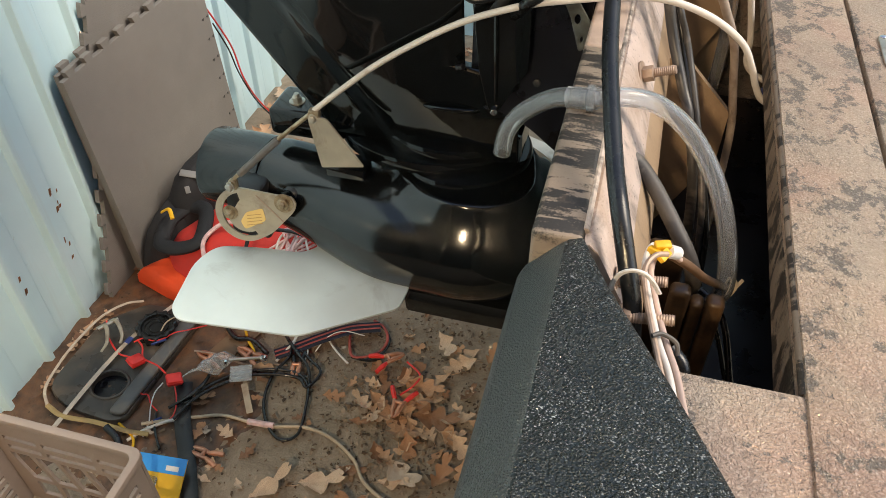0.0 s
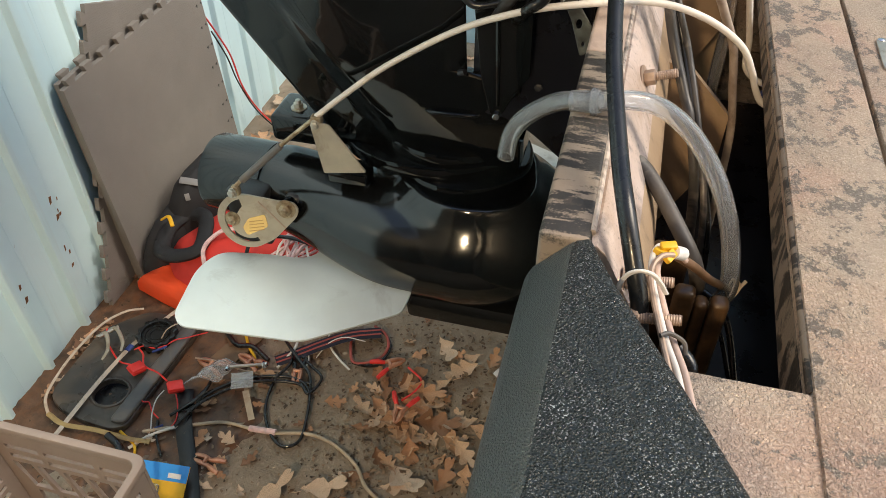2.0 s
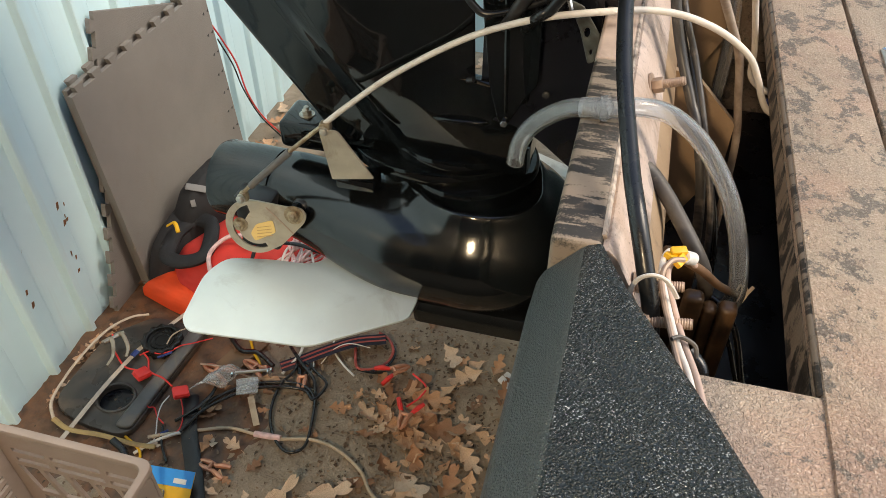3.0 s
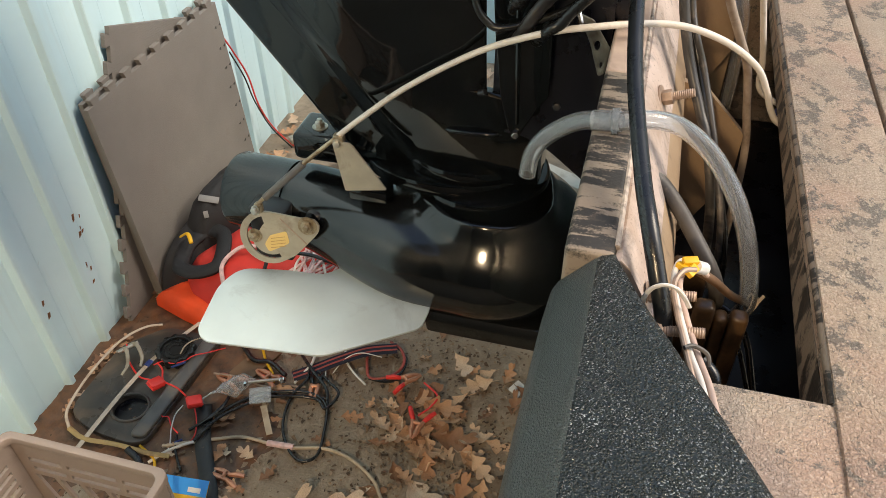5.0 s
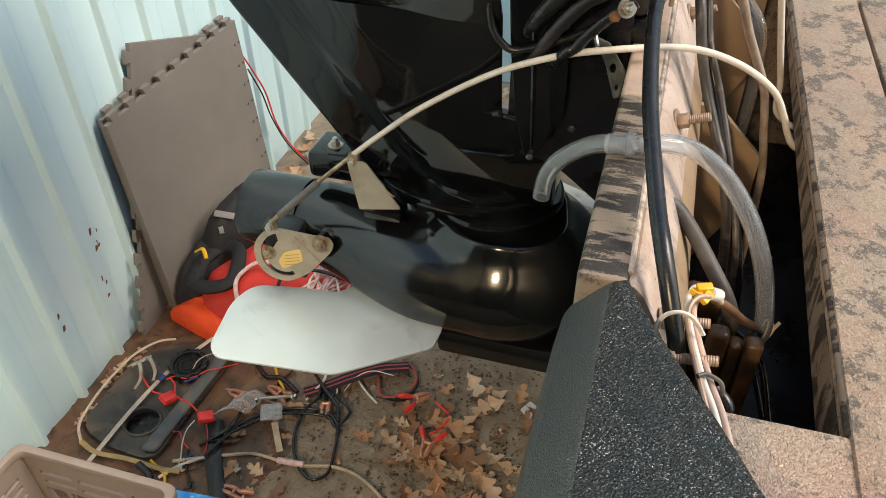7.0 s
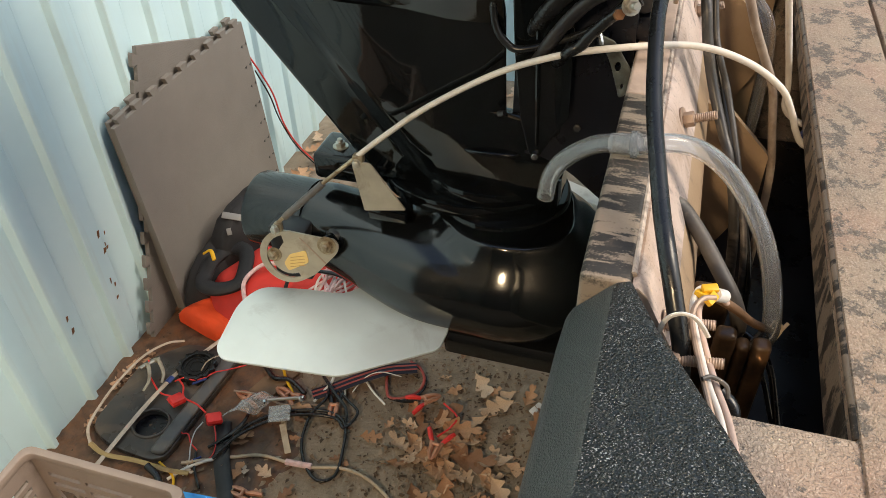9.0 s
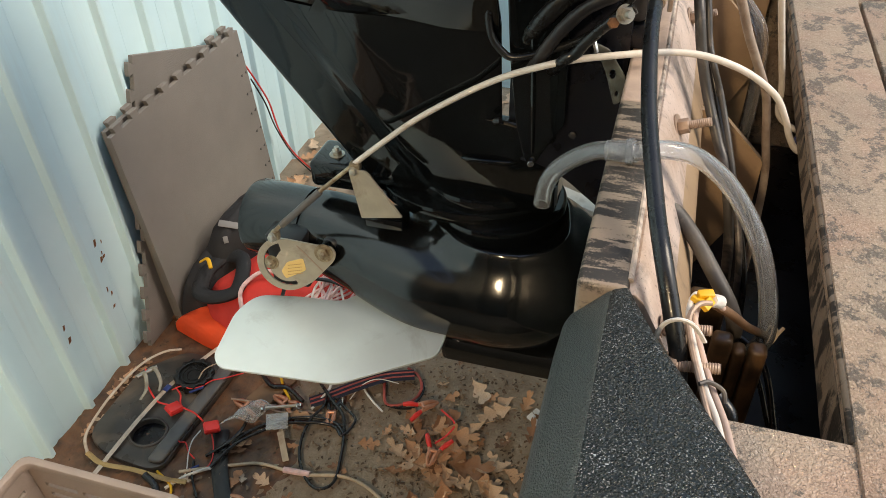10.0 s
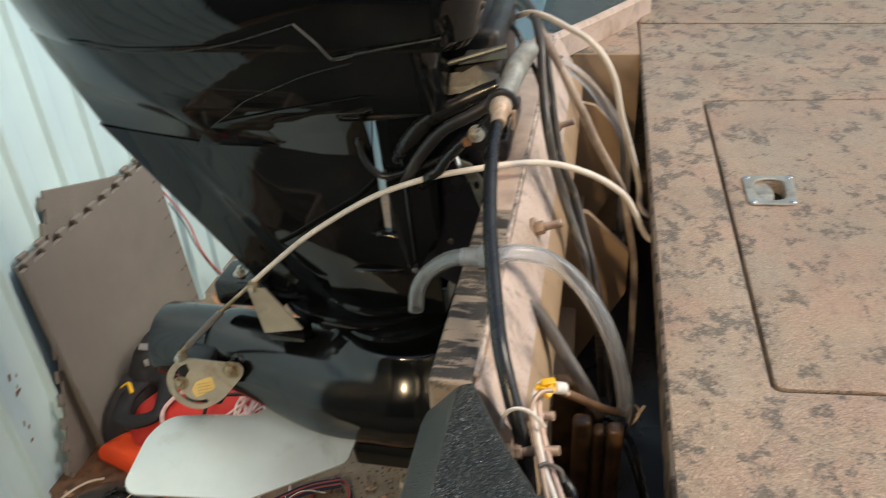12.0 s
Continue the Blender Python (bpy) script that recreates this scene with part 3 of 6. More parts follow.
def knee(mirror):
    """Corner cap over the end of the transom: flat top, rolled outer edge, skirt down the outside."""
    def ring(z, left, grow, drop):
        pts = [(left, 0.398 - drop), (-0.002, 0.409 - drop), (0.012 + grow, 0.386), (0.03 + grow, 0.351), (0.085 + grow, 0.261), (0.127 + grow, 0.186), (0.215 + grow, 0.03), (0.215, -0.085), (left, -0.085)]
        pts = rounded(pts, [0.01, 0.012, 0.006, 0.0, 0.0, 0.0, 0.01, 0.0, 0.0], 3)
        return [(p.x, (2 * BOAT_MID - p.y) if mirror else p.y, z) for p in pts]
    rings = [ring(0.80, -0.068, -0.03, 0.004), ring(0.90, -0.058, 0.0, 0.002), ring(0.94, -0.0522, 0.0, 0.0), ring(0.951, -0.0475, 0.0, 0.0), ring(0.982, -0.0205, -0.002, 0.001), ring(0.9872, -0.0145, -0.005, 0.003), ring(0.9888, -0.008, -0.010, 0.007)]
    return lofted(rings)


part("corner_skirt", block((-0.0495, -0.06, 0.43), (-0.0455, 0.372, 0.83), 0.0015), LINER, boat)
part("corner_cap", knee(False), LINER, boat, "black sprayed bedliner coating with rubbed dusty patches and painted glints", smooth=50)
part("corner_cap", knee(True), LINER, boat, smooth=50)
edge_line = [Vector((0.004, 1.512, 0)), Vector((0.03, 1.559, 0)), Vector((0.085, 1.649, 0)), Vector((0.127, 1.724, 0)), Vector((0.217, 1.884, 0))]
face = [[q + Vector((n * 0.86, -n * 0.51, z)) for n, z in ((-0.01, 0.9315), (0.0035, 0.9315), (0.003, 0.981), (-0.004, 0.9905), (-0.012, 0.9905))] for q in edge_line]
part("corner_face", lofted(face), PALE_PAINT, boat, "pinkish worn paint on the inner face of the far corner cap", smooth=30)
part("side_ledge", block((0.004, -0.05, 0.895), (0.2, 0.326, 0.9312), 0.004), CAMO_LEDGE, boat, "narrow stippled tan ledge")
part("side_ledge", block((0.004, 1.585, 0.895), (0.1885, 1.96, 0.9305), 0.004), CAMO_DECK, boat)

# raised stern deck with a hatch let into it
HATCH = [(0.2945, 0.487), (0.295, 1.291), (1.15, 1.36), (1.15, 0.55)]
deck_edge = [(0.19, -0.055), (2.55, -0.055), (2.55, 1.955), (0.19, 1.955)]
deck = part("deck", slab([Vector(q) for q in deck_edge], 0.905, 0.936, [rounded(HATCH, 0.012)], bevel=0.006), CAMO_DECK, boat, "stippled tan camouflage deck")
# the fascia is deeper towards the near side
fascia_rings = [[(0.1915, y, z), (0.205, y, z), (0.205, y, 0.9045), (0.1915, y, 0.9045)] for y, z in ((-0.05, 0.828), (0.33, 0.847), (0.7, 0.867), (1.3, 0.893), (1.95, 0.896))]
part("deck_front", lofted(fascia_rings), CAMO_EDGE, boat, smooth=20)
part("deck_nosing", tube([(0.1938, 0.327, 0.9265), (0.1938, 1.58, 0.9265)], 0.0065, 12, 1, smooth=False), CAMO_EDGE, boat)
part("gunwale_cap", block((0.195, 1.79, 0.9362), (2.5, 2.03, 0.939), 0.0012), CAMO_LID, boat)
part("hatch_frame", slab(rounded([(0.27, 0.46), (0.27, 1.32), (1.18, 1.39), (1.18, 0.52)], 0.01), 0.88, 0.9045), DARK_CARD, boat)


def shrunk(outline, by):
    c = sum((Vector(q) for q in outline), Vector((0, 0))) / len(outline)
    return [Vector(q) + (c - Vector(q)).normalized() * by for q in outline]


LID = rounded(shrunk(HATCH, 0.0062), 0.012)
CUP = [Vector(q) for q in rounded([(0.3385, 0.8965), (0.339, 0.9615), (0.3845, 0.9655), (0.3785, 0.8985)], 0.018, 5)]
lid = part("hatch_lid", slab(LID, 0.9135, 0.9345, [CUP], bevel=0.002), CAMO_LID, boat, "stippled hatch lid with a dark gap round it")
plate = rounded([(0.3235, 0.8815), (0.3245, 0.9735), (0.4005, 0.979), (0.391, 0.8855)], 0.012, 5)
latch = part("latch", slab(plate, 0.9346, 0.938, [CUP], bevel=0.0015), ZINC, lid, "brushed steel flush latch with a dark finger hole")
part("latch_cup", slab(rounded([(0.335, 0.892), (0.336, 0.966), (0.389, 0.969), (0.382, 0.895)], 0.015), 0.908, 0.9134), NAVY, lid)
part("finger_flap", slab(rounded([(0.3392, 0.8985), (0.358, 0.9), (0.364, 0.915), (0.366, 0.932), (0.363, 0.95), (0.358, 0.9625), (0.3395, 0.9605)], 0.006), 0.924, 0.932, bevel=0.001), ZINC, lid, "dished steel finger flap")
for x, y in ((0.3305, 0.8885), (0.3315, 0.9665), (0.3925, 0.9715), (0.3845, 0.8925)):
    part("screw", placed(turned([(0, 0.0022), (0.003, 0.0019), (0.0048, 0.0008), (0.005, 0), (0, 0)], 14), Matrix.Translation((x, y, 0.938))), CHROME, latch)

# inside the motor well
# the near-black floor colour holds the deep shade of the well
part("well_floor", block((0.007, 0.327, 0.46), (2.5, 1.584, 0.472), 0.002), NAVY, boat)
part("well_end", block((0.007, 0.327, 0.4725), (0.19, 0.335, 0.8945), 0.002), TAN, boat)
part("well_end", block((0.007, 1.575, 0.4725), (0.19, 1.5835, 0.93), 0.002), TAN, boat)
for x, y, w, top in ((0.0675, 0.56, 0.042, 0.855), (0.094, 0.5, 0.022, 0.85), (0.117, 0.503, 0.015, 0.835), (0.133, 0.5, 0.019, 0.842)):
    part("stringer", block((x, y, 0.4725), (x + w, y + 0.02, top), 0.0065, segments=4), STRINGER, boat)


def gusset(y, reach, top):
    bm = slab(rounded([(-0.02, -0.02), (0.03, -0.03), (reach - 0.066, -0.1), (reach - 0.066, -0.18), (-0.02, -0.42)], 0.006), 0.0, 0.012)
    placed(bm, Matrix.Translation((0.0665, y, top)) @ Matrix.Rotation(radians(90), 4, "X"))
    return bm


part("gusset", gusset(0.965, 0.165, 0.90), TAN, boat, "tan plywood knee brace")
part("gusset", gusset(1.38, 0.165, 0.92), TAN, boat, "tan plywood knee brace")
part("stiffener", block((0.05, 0.55, 0.60), (0.085, 1.5, 0.68), 0.006), TAN, boat)

# bolts through the transom
for at, size in (((0.0275, 0.757, 0.952), 0.0095), ((0.0275, 1.105, 0.952), 0.0095)):
    part("bolt", hex_bolt(at, (0.9, -0.1, 0.36), size, 0.013, 0.0165, 0.026, size * 0.62), BOLT, boat, "paint-covered through bolt with nut and washer")
for at in ((0.034, 0.411, 0.938), (0.042, 0.366, 0.938)):
    part("bolt", hex_bolt(at, (1, 0.0, 0.16), 0.008, 0.007, 0.012, 0.036, 0.0052), BOLT, boat)
for at in ((0.063, 0.62, 0.80), (0.06, 0.66, 0.73)):
    part("bolt", hex_bolt(at, (1, 0, 0), 0.011, 0.016), BOLT, boat)

# trailer bunks that carry the hull, mostly hidden under it
trailer = thing("trailer_bunks", (1.2, BOAT_MID, 0.0), "dark timber trailer bunks on steel posts under the hull", "trailer")
for y in (0.45, 1.46):
    part("bunk", block((0.45, y - 0.045, 0.33), (2.5, y + 0.045, 0.3995), 0.006), DARK_CARD, trailer)
    for x in (0.7, 2.2):
        part("post", block((x - 0.03, y - 0.03, 0.0), (x + 0.03, y + 0.03, 0.3295), 0.004), ZINC, trailer)

# ---- outboard motor with a jet pump ----
motor = thing("outboard_motor", (-0.25, 0.962, 0.36), "glossy black outboard motor with a jet pump, hung on the transom", "outboard motor")
MY = 0.962


def aft(z):
    return -0.397 - 0.72 * (z - 0.602)


def hull_ring(z, back, front, half, tip, shoulder, soft):
    """Wedge-shaped section: narrow towards the back, parallel sides."""
    pts = [(back, MY - tip), (back + shoulder, MY - half), (front, MY - half), (front, MY + half), (back + shoulder, MY + half), (back, MY + tip)]
    return [(p.x, p.y, z) for p in rounded(pts, soft, 4)]


def leg_ring(z):
    """Section of the leg: a narrow aft wedge that steps out to a fuller body."""
    grow = (z - 0.668) / 0.36
    back, half, tip, shoulder = aft(z), 0.072 + 0.085 * grow - 0.026 * grow * grow, 0.058 + 0.01 * grow, 0.225 + 0.025 * grow
    even = min(1.0, max(0.0, (z - 0.88) / 0.12))
    near = [(back, tip), (back + 0.5 * shoulder, tip + (0.36 + 0.14 * even) * (half - tip)), (back + 0.66 * shoulder, tip + (0.88 - 0.22 * even) * (half - tip)), (back + shoulder, half)]
    # above the foot a slot parts the leg from the clamp bracket; the foot's lip stands in front of it
    wide, slim = [(-0.2, half + 0.002), (-0.135, half - 0.006)], [(-0.31, half + 0.002), (-0.286, half - 0.006)]
    if z > 0.872:
        front, rear = [(-0.245, half + 0.002), (-0.215, half - 0.003), (-0.2175, half - 0.013), (-0.22, half - 0.022)], slim
    elif z > 0.745:
        front, rear = wide + [(-0.14, half - 0.018), (-0.226, half - 0.022)], slim
    else:
        front, rear = wide + [(-0.134, half - 0.018), (-0.133, half - 0.03)], wide
    pts = [(x, MY - w) for x, w in near + front] + [(x, MY + w) for x, w in (near + rear)[::-1]]
    soft = [0.02, 0.03, 0.022, 0.03, 0.008, 0.003, 0.003, 0.003] + [0.005, 0.012, 0.03, 0.022, 0.03, 0.02]
    return [(p.x, p.y, z) for p in rounded(pts, soft, 4)]


leg = part("exhaust_housing", lofted([leg_ring(z) for z in (0.695, 0.71, 0.735, 0.743, 0.747, 0.76, 0.79, 0.83, 0.868, 0.876, 0.91, 0.97, 1.028)]), GLOSS, motor, smooth=32)
part("rib", tube([(-0.285, 0.867, 0.796), (-0.27, 0.861, 0.797), (-0.235, 0.858, 0.799), (-0.205, 0.86, 0.8), (-0.19, 0.868, 0.8)], [0.002, 0.0055, 0.006, 0.006, 0.003], 12, flat=0.8), GLOSS, leg)
LOWER = ((1.0305, -0.70, 0.131), (1.034, -0.702, 0.134), (1.07, -0.717, 0.152), (1.098, -0.729, 0.169), (1.102, -0.731, 0.171), (1.11, -0.734, 0.174), (1.15, -0.751, 0.188), (1.192, -0.765, 0.194))
low = [hull_ring(z, b, -0.298 if z < 1.1 else -0.10, h, 0.068 + (z - 1.03) * 0.1, 0.25 - (z - 1.03) * 0.35, 0.022 + (z - 1.03) * 0.12) for z, b, h in LOWER]
lower_cowl = part("lower_cowl", lofted(low), GLOSS, motor, smooth=32)
TOP = ((1.1925, -0.766, -0.06, 0.1945), (1.206, -0.773, -0.05, 0.202), (1.26, -0.795, -0.045, 0.208), (1.36, -0.812, -0.05, 0.204), (1.45, -0.79, -0.07, 0.18), (1.5, -0.74, -0.11, 0.125), (1.52, -0.66, -0.18, 0.08))
top = [hull_ring(z, b, f, h, 0.085, 0.18, 0.06) for z, b, f, h in TOP]
part("top_cowl", lofted(top), GLOSS, motor, smooth=32)


def cowl_side(x, z):
    """How far the lower cowl's near side reaches at a place along it."""
    zs = [q[0] for q in LOWER]
    b, h = np.interp(z, zs, [q[1] for q in LOWER]), np.interp(z, zs, [q[2] for q in LOWER])
    tip, run = 0.068 + (z - 1.03) * 0.1, 0.25 - (z - 1.03) * 0.35
    return MY - (tip + (h - tip) * min(1.0, max(0.0, (x - b) / run)))


cover = []
for z, back in ((1.02, -0.50), (1.05, -0.475), (1.072, -0.444), (1.083, -0.41), (1.099, -0.348), (1.103, -0.335), (1.115, -0.275), (1.13, -0.205)):
    w = max(0.1335, float(np.interp(z, [q[0] for q in LOWER], [q[2] for q in LOWER])) + 0.003)
    slope = min(1.0, (z - 1.02) / 0.06)
    ends = [(-0.245, -w), (-0.215, 0.005 - w), (-0.292, w - 0.006), (-0.31, w)] if z < 1.1 else [(-0.2, -w), (-0.125, 0.012 - w), (-0.125, w - 0.012), (-0.2, w)]
    pts = [(back, MY - w + 0.012 * (1 - slope))] + [(x, MY + y) for x, y in ends] + [(back, MY + w - 0.012 * (1 - slope))]
    cover.append([(p.x, p.y, z) for p in rounded(pts, [0.004, 0.008, 0.004, 0.004, 0.008, 0.004], 3)])
part("leg_cover", lofted(cover), GLOSS, motor, smooth=40)


def seam(name, points, r, mat, label=""):
    part(name, tube([(x, cowl_side(x, z) - 0.0003, z) for x, z in points], r, 8, 6), mat, lower_cowl, label)


seam("seam", [(-0.442, 1.072), (-0.41, 1.093), (-0.376, 1.117), (-0.324, 1.14), (-0.272, 1.161), (-0.21, 1.178)], 0.0007, RUBBER)
part("cowl_trim", tube([(-0.725, 0.862, 1.212), (-0.675, 0.817, 1.209), (-0.59, 0.766, 1.203), (-0.526, 0.7615, 1.194), (-0.443, 0.7605, 1.195), (-0.37, 0.759, 1.206), (-0.302, 0.758, 1.224), (-0.276, 0.757, 1.232)], 0.0011, 8), RUBBER, lower_cowl, "thin black gasket line")
# this stretch is grey to paint the highlight on the dark line
part("cowl_trim", tube([(-0.276, 0.757, 1.232), (-0.25, 0.7595, 1.206), (-0.233, 0.766, 1.184), (-0.205, 0.762, 1.19)], 0.001, 8), MIRROR_GREY, lower_cowl, "thin gasket line painted grey for the highlight at its notch")
part("cowl_trim", tube([(-0.233, 0.766, 1.184), (-0.169, 0.7595, 1.199), (-0.089, 0.758, 1.214)], 0.002, 8), RUBBER, lower_cowl)

# adapter and pump
flange = part("adapter_plate", slab(circle(-0.3, MY, 0.157, 40, 0.108), 0.668, 0.6925, bevel=0.004), GLOSS, motor)
part("adapter_core", slab(circle(-0.275, MY, 0.126, 36, 0.096), 0.56, 0.6675), GLOSS, motor)
part("neck_collar", slab(circle(-0.262, MY, 0.122, 36, 0.1), 0.6928, 0.716, bevel=0.006), GLOSS, motor)
part("pump_body", placed(turned([(0, 0.079), (0.06, 0.079), (0.1, 0.066), (0.125, 0.045), (0.135, 0.01), (0.135, -0.08), (0, -0.08)], 40), Matrix.Translation((-0.215, MY + 0.012, 0.55))), GLOSS_DUSTY, motor)
scroll = [(-0.15, 0.91, 0.54), (-0.21, 0.87, 0.533), (-0.275, 0.864, 0.53), (-0.34, 0.868, 0.532), (-0.41, 0.881, 0.542), (-0.48, 0.895, 0.554), (-0.545, 0.906, 0.562), (-0.6, 0.913, 0.566)]
SCROLL_R = [0.07, 0.096, 0.101, 0.102, 0.096, 0.087, 0.0805, 0.077]
nozzle_shape = turned([(0.0, 0.02), (0.057, 0.02), (0.059, 0.118), (0.0695, 0.12), (0.0725, 0.113), (0.0735, 0.05), (0.0735, 0.0), (0.0, 0.0)], 40)
part("nozzle", placed(nozzle_shape, aimed((-0.588, 0.913, 0.566), (-1, 0.05, 0.0))), GLOSS_DUSTY, motor, "plain round discharge nozzle")


BOWL = [(0.13, 0.434), (0.15, 0.441), (0.172, 0.457), (0.19, 0.48), (0.201, 0.508), (0.2035, 0.53), (0.2, 0.555), (0.19, 0.58), (0.176, 0.6), (0.159, 0.62), (0.1495, 0.636)]
BOWL_X, BOWL_Y = -0.215, 0.962


def pump_bowl():
    """Round pump housing whose rim dips at the front and rises at the sides."""
    n, rings = 56, []
    rim = []
    for k in range(n):
        a = (2 * math.pi * k / n - 4.6 + math.pi) % (2 * math.pi) - math.pi
        # towards the nozzle the rim climbs
        rim.append(0.661 + (0.03 * (1 - math.cos(a)) if a < 0 else 0.004 * a) if abs(a) < 1.3 else 0.655)
    rim = [(rim[k - 2] + rim[k - 1] + rim[k] * 2 + rim[(k + 1) % n] + rim[(k + 2) % n]) / 6 for k in range(n)]
    for r, z in BOWL:
        rings.append([(r, z)] * n)
    for r, lift in ((0.1475, -0.004), (0.1445, 0.0), (0.1405, 0.0005), (0.1375, -0.004), (0.135, -0.03)):
        rings.append([(r, rim[k] + lift) for k in range(n)])
    out = []
    for ring in rings:
        row = []
        for k, (r, z) in enumerate(ring):
            a = 2 * math.pi * k / n
            turn = abs((a - 4.6 + math.pi) % (2 * math.pi) - math.pi)
            slim = min(1.0, max(0.0, (turn - 0.8) / 0.9)) if math.cos(a) > -0.3 else 0.0
            slim *= slim * (3 - 2 * slim)
            if 0.6 < z < 0.646:
                z += (rim[k] - 0.661) * (z - 0.6) / 0.046
            # the housing is slimmer on the side towards the transom
            r -= slim * float(np.interp(z, [0.45, 0.53, 0.6, 0.63, 0.66], [0.0, 0.014, 0.034, 0.042, 0.046]))
            row.append((BOWL_X + r * math.cos(a), BOWL_Y + r * math.sin(a), z))
        out.append(row)
    return lofted(out)


bowl_shape = pump_bowl()
bowl_mesh = bpy.data.meshes.new("bowl")
bowl_shape.to_mesh(bowl_mesh)
casting = tube(scroll, SCROLL_R, 32, 8)
casting.from_mesh(bowl_mesh)
bpy.data.meshes.remove(bowl_mesh)
part("pump_throat", slab(circle(-0.24, BOWL_Y, 0.117, 48, 0.118), 0.625, 0.6675, bevel=0.006), GLOSS, motor)
volute = part("volute", casting, GLOSS_DUSTY, motor, "cast snail-shaped pump housing under dust")
blend = volute.modifiers.new("blend", "REMESH")
blend.mode, blend.voxel_size, blend.use_smooth_shade = "VOXEL", 0.005, True
soften = volute.modifiers.new("soften", "SMOOTH")
soften.factor, soften.iterations = 0.6, 130
for k in range(2):
    for j in range(10 if k == 0 else 12):
        x = -0.292 + 0.004 * k + j * 0.0088
        z, r = (0.642, 0.1415) if k == 0 else (0.632, 0.1465)
        y = BOWL_Y - math.sqrt(r * r - (x - BOWL_X) ** 2)
        part("raised_mark", block((x, y - 0.001, z - 0.0018), (x + 0.005, y + 0.006, z + 0.0018), 0.0008, segments=1), GLOSS_DUSTY, volute)
part("intake", lofted([[p + (z,) for p in rounded_pairs] for z, rounded_pairs in ((z, [(q.x, q.y) for q in rounded([(-0.312 + g, 0.802 + g), (-0.05, 0.80 + g), (-0.05, 1.11 - g), (-0.312 + g, 1.11 - g)], 0.012, 3)]) for z, g in ((0.388, 0.012), (0.394, 0.003), (0.43, 0.0), (0.444, 0.004), (0.449, 0.014)))]), GLOSS_DUSTY, motor, "black intake shoe below the pump", smooth=40)
part("pump_neck", block((-0.31, 0.85, 0.43), (-0.09, 1.08, 0.50), 0.02, segments=3), SATIN, motor)

PLATE = [(-0.659, 0.626), (-0.675, 0.736), (-0.656, 0.787), (-0.569, 0.803), (-0.497, 0.808), (-0.468, 0.845), (-0.44, 0.91), (-0.30, 0.91), (-0.288, 0.765), (-0.29, 0.724), (-0.431, 0.622), (-0.468, 0.619), (-0.636, 0.604)]
part("deflector_plate", slab(rounded(PLATE, [0.03, 0.03, 0.035, 0.02, 0.03, 0.02, 0, 0, 0.006, 0.012, 0.03, 0.02, 0.03], 5), 0.482, 0.4865, bevel=0.001), ALLOY, motor, "flat pale aluminium plate with rounded corners")

# gear box stub behind the linkage
stub = part("pivot_block", block((-0.572, 0.90, 0.668), (-0.44, 0.985, 0.72), 0.01, segments=3), GLOSS, motor)
part("bolt", hex_bolt((-0.53, 0.935, 0.72), (0, 0, 1), 0.009, 0.008, 0.014, 0.006, 0.005), ZINC, stub)

# shift linkage: slotted cam, rod, bracket
def cam_plate():
    rim = [(0.052 * math.cos(a), 0.052 * math.sin(a)) for a in np.linspace(radians(70), radians(290), 18)]
    rim += [(0.044, -0.04), (0.096, -0.004), (0.104, 0.010), (0.098, 0.024), (0.072, 0.03)]
    arc = np.linspace(radians(92), radians(285), 18)
    slot = [(0.0425 * math.cos(a) + 0.004, 0.0425 * math.sin(a)) for a in arc] + [((0.034 - 0.012 * max(0.0, math.cos(1.6 * (a - 2.3)))) * math.cos(a) + 0.004, (0.034 - 0.012 * max(0.0, math.cos(1.6 * (a - 2.3)))) * math.sin(a)) for a in arc[::-1]]
    return slab([Vector(q) for q in rounded(rim, 0.006, 2)], 0, 0.004, [slot])


cam_pose = Matrix.Translation((-0.592, 0.797, 0.566)) @ Matrix.Rotation(radians(4), 4, "Z") @ Matrix.Rotation(radians(78), 4, "X") @ Matrix.Rotation(radians(14), 4, "Z")
lever = part("shift_cam", placed(cam_plate(), cam_pose), BEIGE_STEEL, motor, "worn grey steel cam with a curved slot", smooth=30)
for px, py, head in ((0.082, 0.014, 0.0115), (-0.022, 0.008, 0.009)):
    part("bolt", hex_bolt(cam_pose @ Vector((px, py, 0.004)), cam_pose.to_3x3() @ Vector((0, 0, 1)), head, 0.008, head * 1.5, 0.006, head * 0.5), BRASSY, lever)
decal = part("sticker", placed(slab(rounded([(-0.005, -0.027), (0.039, -0.015), (0.040, 0.009), (0.007, 0.005), (-0.009, -0.011)], 0.005), 0.0042, 0.005), cam_pose), STICKER, lever, "small faded yellow sticker")
for k in range(4):
    part("print_line", placed(block((0.001 + 0.002 * k, -0.020 + 0.006 * k, 0.005), (0.031 + 0.001 * k, -0.0188 + 0.006 * k, 0.0053), 0), cam_pose), INK, decal)
part("rust_streak", placed(block((-0.0011, -0.035, 0.0041), (0.0011, 0.031, 0.0046), 0), cam_pose @ Matrix.Translation((0.052, 0.008, 0)) @ Matrix.Rotation(radians(32), 4, "Z")), BOLT, lever)
part("cam_boss", placed(turned([(0, -0.03), (0.014, -0.03), (0.014, 0), (0, 0)], 18), cam_pose @ Matrix.Translation((0.082, 0.014, 0))), GLOSS, lever)
part("pivot_lug", block((-0.53, 0.825, 0.585), (-0.498, 0.87, 0.61), 0.01, segments=3), SATIN, motor)
part("cam_support", block((-0.634, 0.812, 0.50), (-0.56, 0.86, 0.612), 0.006, segments=2), SATIN, motor)
